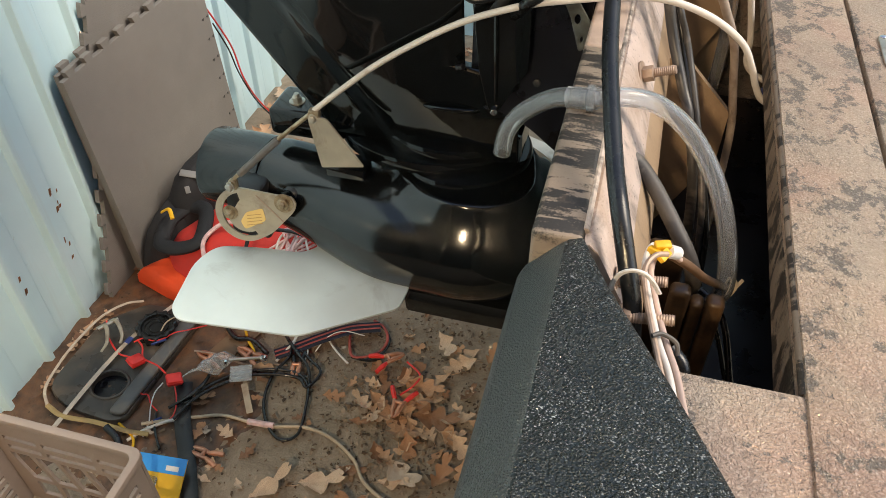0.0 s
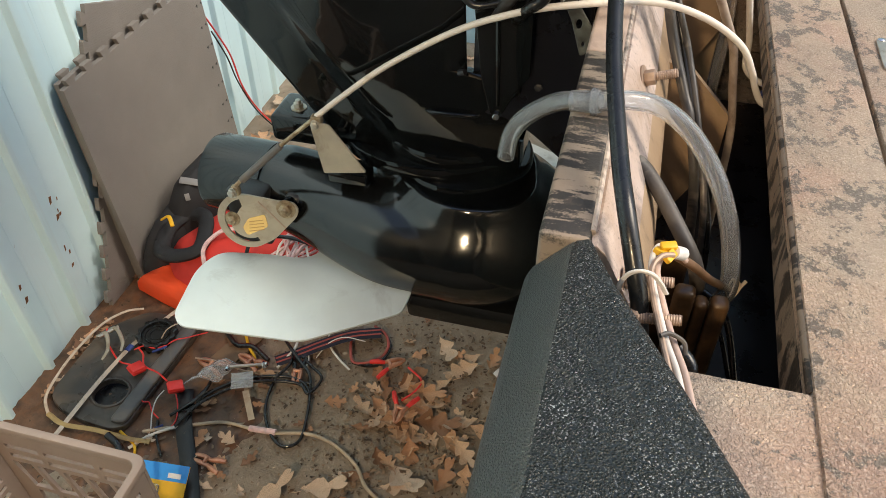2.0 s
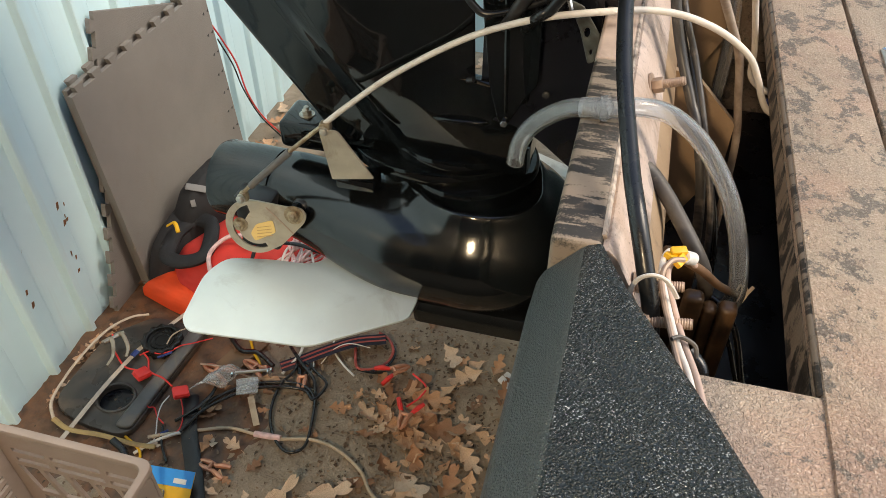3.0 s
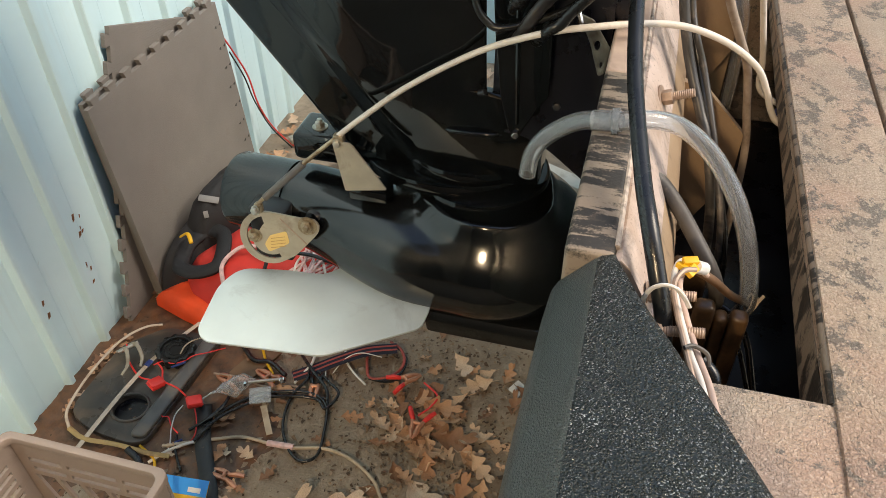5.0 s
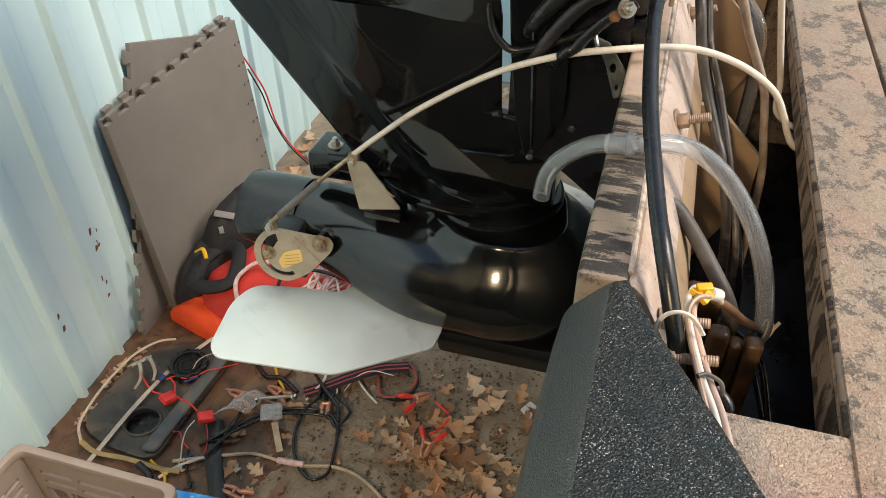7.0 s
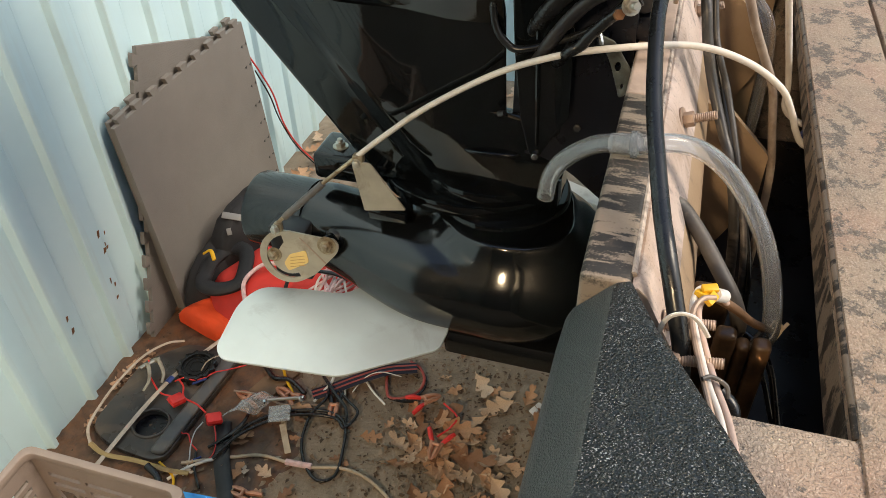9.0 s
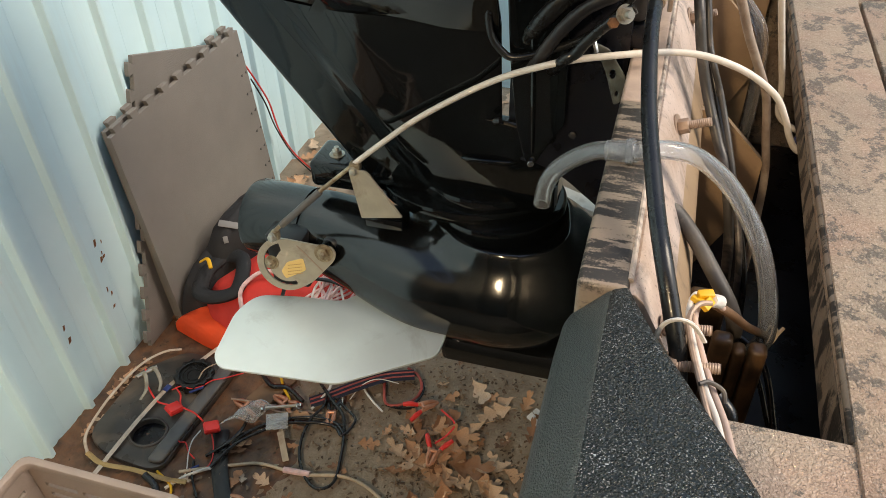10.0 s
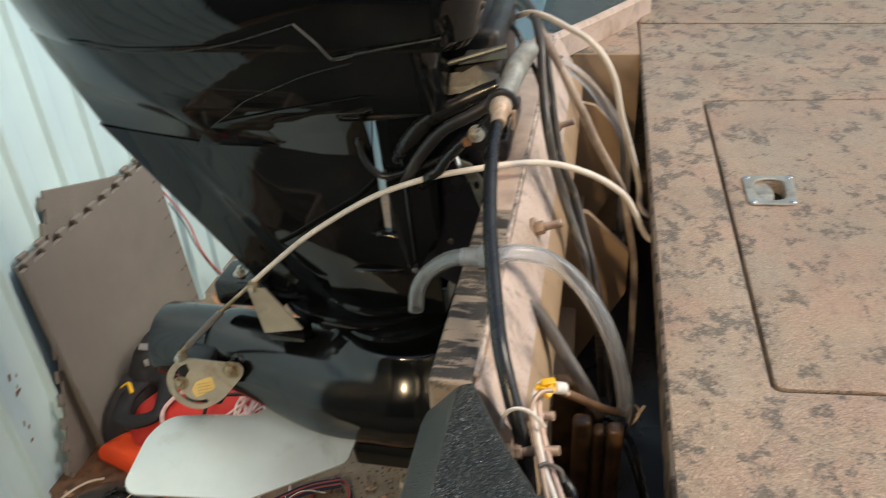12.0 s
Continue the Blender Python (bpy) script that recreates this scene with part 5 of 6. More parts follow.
def crate_wall(w, h, t, slats=False):
    """One side, lying in x, y. Either rows of slits, or slits over openings parted by slanting bars."""
    holes = []
    if slats:
        for r in range(9):
            y = h - 0.05 - r * 0.022
            for k in range(2):
                x0, x1 = w * (0.08 + 0.44 * k), w * (0.48 + 0.44 * k)
                holes.append([(x0, y - 0.011), (x1, y - 0.011), (x1, y), (x0, y)])
        return slab([(0, 0), (w, 0), (w, h), (0, h)], 0, t, holes)
    for x0, x1 in ((0.03, 0.1), (0.112, 0.215), (0.228, 0.3)):
        for y in (h - 0.052, h - 0.082):
            holes.append([(x0, y - 0.012), (x1, y - 0.012), (x1, y), (x0, y)])
    n = 5
    for k in range(n):
        x0, x1 = w * (0.07 + 0.84 * k / n), w * (0.07 + 0.84 * (k + 1) / n) - 0.012
        lean = 0.02
        holes.append([(x0 + lean, 0.085), (x1 + lean, 0.085), (x1, h - 0.108), (x0, h - 0.108)])
        holes.append([(x0 + lean, 0.025), (x1 + lean, 0.025), (x1 + lean, 0.072), (x0 + lean, 0.072)])
    return slab([(0, 0), (w, 0), (w, h), (0, h)], 0, t, holes)


crate = thing("milk_crate", (-0.848, 0.315, 0.0), "taupe plastic milk crate with slotted sides", "crate")
S, T = 0.326, 0.006
X0, Y1 = -1.011, 0.468
Y0 = Y1 - S
for at, spin in (((X0, Y1, 0.002), 0), ((X0, Y0 + T, 0.002), 0)):
    part("side", placed(crate_wall(S, 0.276, T), Matrix.Translation(at) @ Matrix.Rotation(radians(90), 4, "X")), CRATE, crate, smooth=20)
for x in (X0, X0 + S - T):
    part("side", placed(crate_wall(S - 2 * T - 0.002, 0.276, T, True), Matrix.Translation((x, Y0 + T + 0.001, 0.002)) @ Matrix.Rotation(radians(90), 4, "Z") @ Matrix.Rotation(radians(90), 4, "X")), CRATE, crate, smooth=20)
rim = slab(rounded([(X0 - 0.008, Y0 - 0.008), (X0 + S + 0.008, Y0 - 0.008), (X0 + S + 0.008, Y1 + 0.008), (X0 - 0.008, Y1 + 0.008)], 0.025, 5), 0.262, 0.281, [rounded([(X0 + T + 0.001, Y0 + T + 0.001), (X0 + S - T - 0.001, Y0 + T + 0.001), (X0 + S - T - 0.001, Y1 - T - 0.001), (X0 + T + 0.001, Y1 - T - 0.001)], 0.02, 5)], bevel=0.003)
part("rim", rim, CRATE, crate, smooth=30)
bars = bmesh.new()
for k in range(7):
    block((X0 + 0.008, Y0 + 0.02 + k * 0.045, 0.003), (X0 + S - 0.008, Y0 + 0.034 + k * 0.045, 0.01), 0.001, bars, 1)
part("bottom_grid", bars, CRATE, crate)

# ---- clutter on the floor ----
tray = thing("console_cover", (-0.98, 0.8, 0.0), "charcoal plastic panel with a round hole, lying by the wall", "panel")
hole = circle(-1.0, 0.735, 0.040, 28, 0.036)
tray_edge = rounded([(-1.135, 0.69), (-1.13, 0.90), (-1.05, 0.985), (-0.897, 0.985), (-0.917, 0.665), (-0.945, 0.648), (-1.05, 0.655)], [0.04, 0.03, 0.03, 0.01, 0.02, 0.02, 0.04])
part("panel", slab(tray_edge, 0.006, 0.024, [hole], bevel=0.004), DARK_PLASTIC, tray, smooth=30)
# near-black disc added under the hole in place of its shade
part("hole_bottom", slab(circle(-1.0, 0.735, 0.05, 24, 0.046), 0.0062, 0.0105), NAVY, tray)
part("edge_rail", slab(rounded([(-0.956, 0.662), (-0.92, 0.664), (-0.895, 0.99), (-0.932, 0.99)], [0.012, 0.014, 0.006, 0.006]), 0.0245, 0.036, bevel=0.005), WORN_CHARCOAL, tray, "greyer worn edge", smooth=50)
part("hole_rim", tube([(q[0], q[1], 0.0245) for q in circle(-1.0, 0.735, 0.043, 12, 0.039)] + [(-1.0 + 0.043, 0.735, 0.0245)], 0.0035, 8, 4), DARK_PLASTIC, tray)

cap = thing("screw_cap", (-0.977, 0.905, 0.024), "black lobed plastic screw cap with a bead chain", "cap")
lobes = []
for k in range(72):
    a = 2 * math.pi * k / 72
    r = 0.046 + 0.003 * math.cos(12 * a)
    lobes.append((-0.977 + r * math.cos(a), 0.905 + r * math.sin(a)))
part("cap_body", slab(lobes, 0.0245, 0.05, [circle(-0.977, 0.905, 0.035, 36)], bevel=0.002), RUBBER, cap)
part("cap_disc", slab(circle(-0.977, 0.905, 0.0348, 36), 0.0245, 0.042), RUBBER, cap)
for r in (0.028, 0.017):
    part("ring", tube([(q[0], q[1], 0.0425) for q in circle(-0.977, 0.905, r, 12)] + [(-0.977 + r, 0.905, 0.0425)], 0.0018, 6, 4), RUBBER, cap)
beads = bmesh.new()
for p in spline([(-0.957, 0.894, 0.0465), (-0.955, 0.915, 0.052), (-0.945, 0.935, 0.052), (-0.925, 0.955, 0.05)], 7):
    bmesh.ops.create_icosphere(beads, subdivisions=1, radius=0.002, matrix=Matrix.Translation(p))
part("bead_chain", beads, AGED_IVORY, cap)

strip = tagged(part("cream_strip", tube([(-0.966, 1.03, 0.03), (-0.99, 0.97, 0.03), (-1.012, 0.905, 0.03), (-1.023, 0.86, 0.034), (-1.037, 0.747, 0.034), (-1.049, 0.60, 0.028)], 0.0058, 8, flat=0.35), AGED_IVORY), "flat cream plastic strip lying over the panel", "strip")
part("tape_band", tube([(-1.0225, 0.864, 0.0345), (-1.025, 0.846, 0.035)], 0.008, 8, 1, smooth=False, flat=0.5), BLUE_TAPE, strip)
line("flat_cord", [(-1.07, 0.99, 0.02), (-1.101, 0.962, 0.03), (-1.13, 0.907, 0.034), (-1.145, 0.831, 0.03), (-1.147, 0.758, 0.026), (-1.135, 0.688, 0.024), (-1.098, 0.646, 0.026)], 0.0036, AGED_IVORY, "cream flat cord looped along the wall", "cord", 8, 0.6)
line("flat_cord", [(-1.1, 0.648, 0.026), (-1.046, 0.63, 0.03), (-0.975, 0.638, 0.024), (-0.898, 0.638, 0.02), (-0.85, 0.645, 0.016)], 0.0058, TAN_CORD, "yellowed end of a flat cord by the crate", "cord", 8, 0.45)
line("yellow_cord", [(-0.88, 0.665, 0.014), (-0.83, 0.69, 0.012), (-0.775, 0.715, 0.01), (-0.715, 0.735, 0.01), (-0.62, 0.733, 0.01), (-0.535, 0.752, 0.01), (-0.47, 0.742, 0.01), (-0.405, 0.705, 0.01), (-0.365, 0.66, 0.01), (-0.30, 0.63, 0.01), (-0.2, 0.62, 0.01)], 0.0038, CREAM, "dirty cream cord snaking across the concrete", "cord", 8)
part("splice", tube([(-0.66, 0.733, 0.012), (-0.60, 0.737, 0.012)], 0.007, 8, 1, smooth=False), PINK_CORD, bpy.data.objects["yellow_cord"], "pinkish tape splice")


def fuse_holder(at, spin, lead_points):
    f = thing("fuse_holder", at, "bright red inline fuse holder with a red lead", "fuse holder", "fuse holders")
    body = block((-0.0165, -0.014, -0.008), (0.0165, 0.014, 0.008), 0.003)
    part("case", placed(body, Matrix.Translation(at) @ Matrix.Rotation(radians(spin), 4, "Z") @ Matrix.Rotation(radians(12), 4, "Y")), RED, f)
    lip = block((-0.018, -0.015, -0.001), (0.018, 0.015, 0.002), 0.001)
    part("lid_lip", placed(lip, Matrix.Translation(at) @ Matrix.Rotation(radians(spin), 4, "Z") @ Matrix.Rotation(radians(12), 4, "Y")), RED, f)
    part("lead", tube(lead_points, 0.0022, 6), RED, f)


fuse_holder((-0.968, 0.80, 0.042), 62, [(-1.097, 0.885, 0.05), (-1.085, 0.86, 0.04), (-1.061, 0.839, 0.036), (-1.024, 0.814, 0.034), (-0.985, 0.806, 0.042)])
fuse_holder((-0.86, 0.78, 0.034), 38, [(-1.0, 0.858, 0.04), (-0.975, 0.84, 0.044), (-0.957, 0.813, 0.04), (-0.919, 0.805, 0.036), (-0.887, 0.79, 0.034)])
line("red_lead", [(-0.852, 0.765, 0.03), (-0.838, 0.745, 0.024), (-0.825, 0.715, 0.018), (-0.827, 0.693, 0.014), (-0.85, 0.684, 0.012)], 0.0016, RED, "thin red lead curling on the floor", "wire", 6)
line("red_lead", [(-1.005, 0.85, 0.04), (-0.985, 0.862, 0.046), (-0.961, 0.861, 0.046), (-0.94, 0.875, 0.044), (-0.925, 0.9, 0.042), (-0.9, 0.915, 0.042), (-0.87, 0.95, 0.03)], 0.0016, RED, "thin red lead under the pale plate", "wire", 6)
line("red_lead", [(-0.93, 0.74, 0.03), (-0.912, 0.727, 0.03), (-0.9, 0.731, 0.026), (-0.885, 0.715, 0.02), (-0.865, 0.705, 0.014)], 0.0016, RED, "thin red lead beside the panel", "wire", 6)
line("blue_crimp", [(-0.955, 0.848, 0.048), (-0.93, 0.872, 0.048)], 0.0028, BLUE_TAPE, "blue crimp sleeve on a red lead", "crimp", 8)
line("blue_crimp", [(-0.866, 0.672, 0.014), (-0.846, 0.692, 0.014)], 0.0026, BLUE_TAPE, "blue crimp sleeve on the floor", "crimp", 8)
line("white_lead", [(-0.88, 0.765, 0.034), (-0.887, 0.74, 0.028), (-0.882, 0.71, 0.02), (-0.868, 0.675, 0.012), (-0.862, 0.64, 0.01)], 0.0015, WHITE, "thin white lead on the concrete", "wire", 6)
line("black_lead", [(-0.94, 0.63, 0.03), (-0.905, 0.615, 0.02), (-0.88, 0.58, 0.01)], 0.008, RUBBER, "short thick black cable end", "cable", 10)
line("black_lead", [(-0.865, 0.70, 0.012), (-0.845, 0.66, 0.012), (-0.81, 0.62, 0.012)], 0.0028, RUBBER, "black lead on the floor", "cable", 8)

# grey spring clamp hanging on the cord by the wall
peg = thing("spring_clamp", (-1.09, 0.87, 0.03), "small grey spring clamp on the cord", "clamp")
part("jaw", tube([(-1.115, 0.865, 0.04), (-1.085, 0.865, 0.058), (-1.06, 0.83, 0.05), (-1.058, 0.80, 0.045)], [0.004, 0.005, 0.0045, 0.003], 8, flat=0.6), BEIGE_STEEL, peg)
part("jaw", tube([(-1.10, 0.885, 0.042), (-1.07, 0.885, 0.06), (-1.04, 0.86, 0.05), (-1.03, 0.835, 0.045)], [0.004, 0.005, 0.0045, 0.003], 8, flat=0.6), BEIGE_STEEL, peg)
part("pivot", tube([(-1.10, 0.855, 0.052), (-1.07, 0.895, 0.054)], 0.005, 10, 1, smooth=False), ZINC, peg)


def crocodile_clip(at, spin, spread, handle_mat, label):
    """Spring clip: two copper jaws, a coil and two sleeved handles, lying flat; jaws towards +y."""
    c = thing("battery_clip", at, label, "clip", "battery clips")
    m = Matrix.Translation(at) @ Matrix.Rotation(radians(spin), 4, "Z")
    for s in (-1, 1):
        jaw = tube([m @ Vector(q) for q in ((s * 0.004 + s * spread * 0.010, -0.012, 0.0), (s * 0.0075, 0.006, 0.002), (s * 0.006, 0.022, 0.001), (s * 0.0012, 0.036, 0))], [0.0042, 0.006, 0.005, 0.0025], 8)
        part("jaw", jaw, COPPER, c)
        grip = tube([m @ Vector(q) for q in ((s * 0.004 + s * spread * 0.008, -0.010, 0.0), (s * 0.006 + s * spread * 0.016, -0.025, 0.002), (s * 0.008 + s * spread * 0.024, -0.042, 0.0))], [0.0045, 0.0062, 0.005], 8)
        part("grip", grip, handle_mat, c)
    part("spring", tube([m @ Vector((-0.008, -0.002, 0.004)), m @ Vector((0.008, -0.002, 0.004))], 0.0045, 10, 1, smooth=False), COPPER, c)


crocodile_clip((-0.412, 0.972, 0.024), -52, 0.75, RED, "red-handled copper battery clip on dead leaves")
crocodile_clip((-0.351, 0.85, 0.03), 178, 0.9, RED, "open red-handled copper battery clip on dead leaves")
crocodile_clip((-0.825, 0.872, 0.014), 78, 0.4, COPPER, "bare copper battery clip on the concrete")
crocodile_clip((-0.617, 0.90, 0.016), 195, 0.3, RUBBER, "black-handled copper battery clip on the concrete")
crocodile_clip((-0.715, 0.634, 0.012), 82, 0.3, COPPER, "bare copper battery clip on the concrete")
crocodile_clip((-0.74, 0.905, 0.014), 70, 0.4, COPPER, "copper battery clip under the pale plate")
ribbon = [Vector(q) for q in ((-0.68, 0.92, 0.014), (-0.637, 0.952, 0.018), (-0.593, 0.988, 0.022), (-0.534, 1.032, 0.024), (-0.465, 1.062, 0.022))]
ribbon_cable = tagged(part("ribbon_cable", tube(ribbon, 0.017, 12, flat=0.2), NAVY_CLOTH), "navy flat webbing with two red stripes, on the concrete", "webbing")
for off in (-0.0065, 0.0065):
    part("stripe", tube([q + Vector((-0.45 * off, 0.88 * off, 0.0034)) for q in ribbon], 0.0026, 8, flat=0.3), DULL_RED, ribbon_cable, "faded red woven stripe")
line("paired_lead", [(-0.488, 1.08, 0.02), (-0.458, 1.068, 0.016), (-0.438, 1.035, 0.014), (-0.443, 0.997, 0.014), (-0.474, 0.971, 0.012), (-0.505, 0.967, 0.012), (-0.523, 1.003, 0.014), (-0.531, 1.03, 0.014)], 0.0034, DULL_RED, "faded red lead looping on the concrete", "cable", 8, 0.5)
line("paired_lead", [(-0.482, 1.076, 0.017), (-0.452, 1.062, 0.013), (-0.433, 1.033, 0.011), (-0.438, 0.993, 0.011), (-0.47, 0.966, 0.009)], 0.0032, RUBBER, "black half of the looping paired lead", "cable", 8, 0.5)
line("paired_lead", [(-0.505, 0.965, 0.009), (-0.47, 0.964, 0.009), (-0.435, 0.972, 0.011)], 0.0035, RUBBER, "thin dark cable on the concrete", "cable", 8)
line("red_lead", [(-0.355, 0.875, 0.03), (-0.335, 0.91, 0.026), (-0.33, 0.945, 0.024), (-0.37, 0.975, 0.022)], 0.0025, RED, "thin red lead among dead leaves", "wire", 6)
line("white_lead", [(-0.59, 1.035, 0.02), (-0.575, 1.0, 0.012), (-0.545, 0.972, 0.008), (-0.507, 0.946, 0.006)], 0.0026, WHITE, "white lead curling on the concrete", "wire", 8)
line("white_lead", [(-0.593, 0.955, 0.012), (-0.575, 0.994, 0.026), (-0.542, 1.017, 0.032), (-0.491, 1.022, 0.026)], 0.0013, WHITE, "thin white lead on the concrete", "wire", 6)

for pts, r, mat, label in (
    ([(-0.70, 1.0, 0.02), (-0.655, 0.955, 0.03), (-0.625, 0.93, 0.026), (-0.59, 0.905, 0.016), (-0.573, 0.869, 0.012), (-0.56, 0.83, 0.01)], 0.0042, RUBBER, "black lead coming out under the plate"),
    ([(-0.66, 1.02, 0.02), (-0.648, 0.965, 0.024), (-0.662, 0.93, 0.014), (-0.67, 0.905, 0.012)], 0.0036, WHITE, "short white lead under the plate"),
    ([(-0.62, 0.975, 0.018), (-0.605, 0.93, 0.014), (-0.63, 0.885, 0.012)], 0.0016, WHITE, "thin white lead on the concrete"),
    ([(-0.84, 0.98, 0.014), (-0.79, 0.94, 0.02), (-0.75, 0.945, 0.018), (-0.70, 0.92, 0.012)], 0.006, RUBBER, "black cable end under the plate"),
    ([(-0.80, 1.0, 0.012), (-0.765, 0.95, 0.014), (-0.735, 0.92, 0.012), (-0.72, 0.895, 0.01)], 0.0035, YELLOW, "yellow lead under the plate"),
    ([(-0.86, 0.87, 0.03), (-0.80, 0.885, 0.016), (-0.74, 0.875, 0.014), (-0.69, 0.89, 0.012), (-0.64, 0.9, 0.012)], 0.0024, BOLT, "thin reddish brown lead on the concrete"),
    ([(-0.89, 0.622, 0.01), (-0.866, 0.655, 0.012), (-0.83, 0.685, 0.014), (-0.80, 0.70, 0.014)], 0.0036, IVORY, "cream cord end by the crate"),
    ([(-0.93, 0.655, 0.012), (-0.88, 0.63, 0.012), (-0.86, 0.59, 0.012)], 0.003, YELLOW, "yellow cord by the crate"),
    ([(-0.845, 0.72, 0.012), (-0.81, 0.745, 0.03), (-0.79, 0.79, 0.034), (-0.80, 0.84, 0.02)], 0.004, RUBBER, "black lead crossing the bundle"),
):
    line("loose_lead", pts, r, mat, label, "wire", 8)

# black cable bundle with a strap, a clamp and a taped film sleeve
line("black_cable", [(-0.80, 0.70, 0.016), (-0.80, 0.76, 0.02), (-0.775, 0.80, 0.024), (-0.73, 0.84, 0.026), (-0.665, 0.872, 0.022), (-0.607, 0.88, 0.018), (-0.57, 0.855, 0.014), (-0.552, 0.8, 0.012), (-0.543, 0.732, 0.01), (-0.575, 0.71, 0.01), (-0.619, 0.741, 0.01), (-0.651, 0.796, 0.012), (-0.656, 0.862, 0.022), (-0.64, 0.91, 0.026), (-0.65, 0.955, 0.02)], 0.0036, RUBBER, "black cable lying in a loop on the concrete", "cable", 10)
line("black_cable", [(-0.815, 0.69, 0.022), (-0.79, 0.75, 0.03), (-0.75, 0.795, 0.034), (-0.70, 0.835, 0.034), (-0.64, 0.86, 0.026), (-0.595, 0.866, 0.02), (-0.569, 0.85, 0.016), (-0.557, 0.9, 0.014), (-0.591, 0.925, 0.016), (-0.63, 0.95, 0.018)], 0.0036, RUBBER, "black cable lying beside another", "cable", 10)
line("black_cable", [(-0.825, 0.72, 0.014), (-0.80, 0.78, 0.018), (-0.755, 0.825, 0.018), (-0.70, 0.855, 0.016), (-0.64, 0.87, 0.014), (-0.58, 0.88, 0.012)], 0.0036, RUBBER, "black cable lying beside another", "cable", 10)
line("black_strap", [(-0.845, 0.79, 0.012), (-0.80, 0.70, 0.014), (-0.745, 0.62, 0.014), (-0.69, 0.53, 0.012), (-0.66, 0.47, 0.01)], 0.018, SATIN, "flat black rubber strap on the concrete", "strap", 10, 0.28)
pipe_clamp = thing("pipe_clamp", (-0.718, 0.83, 0.0), "clear plastic clamp on black cables with a brown paper tag", "clamp")
part("band", placed(block((-0.025, -0.021, 0.0), (0.025, 0.019, 0.005), 0.002), Matrix.Translation((-0.718, 0.83, 0.041)) @ Matrix.Rotation(radians(22), 4, "Z") @ Matrix.Rotation(radians(12), 4, "X")), HAZY_FILM, pipe_clamp, "clear plastic cover")
part("screw", tube([(-0.76, 0.855, 0.046), (-0.69, 0.882, 0.046)], 0.004, 8, 1, smooth=False), ZINC, pipe_clamp)
part("bolt", hex_bolt((-0.69, 0.882, 0.04), (0.9, 0.3, 0.2), 0.008, 0.008, 0.011), CHROME, pipe_clamp)
part("bolt", hex_bolt((-0.765, 0.852, 0.04), (-0.9, -0.3, 0.2), 0.006, 0.006), CHROME, pipe_clamp)
part("paper_tag", placed(block((-0.007, -0.072, 0.0), (0.007, 0.0, 0.0012), 0), Matrix.Translation((-0.704, 0.812, 0.03)) @ Matrix.Rotation(radians(34), 4, "Z") @ Matrix.Rotation(radians(14), 4, "X")), CREAM, pipe_clamp)
sleeve = bmesh.new()
bmesh.ops.create_grid(sleeve, x_segments=14, y_segments=10, size=0.5)
for v in sleeve.verts:
    x, y = v.co.x, v.co.y
    v.co = Vector((-0.80 + x * 0.075 + y * 0.03, 0.835 + y * 0.065 + x * 0.03, 0.04 + 0.012 * math.cos(x * 5) + 0.011 * noise.noise(Vector((x * 4, y * 4, 3)))))
film = part("plastic_sleeve", sleeve, HAZY_FILM)
film.modifiers.new("thick", "SOLIDIFY").thickness = 0.0008
tagged(film, "crumpled clear plastic sleeve over black cables", "plastic sleeve")

packet = thing("packet", (-0.75, 0.55, 0.0), "blue and yellow cardboard packet leaning beside the crate", "packet")
tilt = Matrix.Translation((-0.77, 0.562, 0.036)) @ Matrix.Diagonal((1.25, 1.0, 1.0, 1.0)) @ Matrix.Rotation(radians(6), 4, "Z") @ Matrix.Rotation(radians(24), 4, "X")
part("card", placed(block((-0.045, -0.075, 0.0), (0.045, 0.03, 0.004), 0.0006), tilt), YELLOW, packet)
part("header", placed(block((-0.0452, -0.003, 0.0041), (0.0452, 0.0302, 0.0046), 0), tilt), BLUE, packet)
part("white_panel", placed(block((0.012, 0.003, 0.0047), (0.034, 0.013, 0.005), 0), tilt), WHITE, packet)
part("white_print", placed(block((-0.042, -0.06, 0.0041), (-0.006, -0.02, 0.0048), 0), tilt), WHITE, packet)
part("blister", placed(block((-0.036, -0.065, 0.0041), (0.004, -0.012, 0.016), 0.005), tilt), FILM, packet)
part("foot", block((-0.79, 0.50, 0.0), (-0.73, 0.52, 0.012), 0.002), SATIN, packet)
scrap = slab(rounded([(-0.178, 1.02), (-0.16, 1.052), (-0.142, 1.04), (-0.15, 1.0)], 0.004), 0.004, 0.006)
tagged(part("paper_scrap", scrap, WHITE), "torn whitish paper scrap on the concrete", "paper")
part("rusty_board", placed(block((-0.03, -0.06, 0.0), (0.03, 0.06, 0.008), 0.002), Matrix.Translation((-0.79, 0.94, 0.003)) @ Matrix.Rotation(radians(-20), 4, "Z")), DARK_CARD)
tagged(bpy.data.objects["rusty_board"], "small brown board under the plate", "board")

dirt = bmesh.new()
bmesh.ops.create_grid(dirt, x_segments=90, y_segments=100, size=0.5)
for v in dirt.verts:
    x, y = -0.92 + v.co.x * 0.6, 0.92 + v.co.y * 1.0
    edge = max(v.co.x, abs(v.co.y)) * 2 + 0.35 * noise.noise(Vector((x * 6, y * 6, 9)))
    lump = 0.004 * noise.noise(Vector((x * 9, y * 9, 1))) + 0.004 * noise.noise(Vector((x * 33, y * 33, 5))) + 0.003 * noise.noise(Vector((x * 110, y * 110, 7)))
    v.co = Vector((x, y, min(0.0115, 0.007 + lump - 0.012 * max(0, edge - 0.6) / 0.3)))
tagged(part("wet_dirt", dirt, WET_DIRT), "dark reddish wet leaf dirt under the cables", "dirt", kind="stuff")

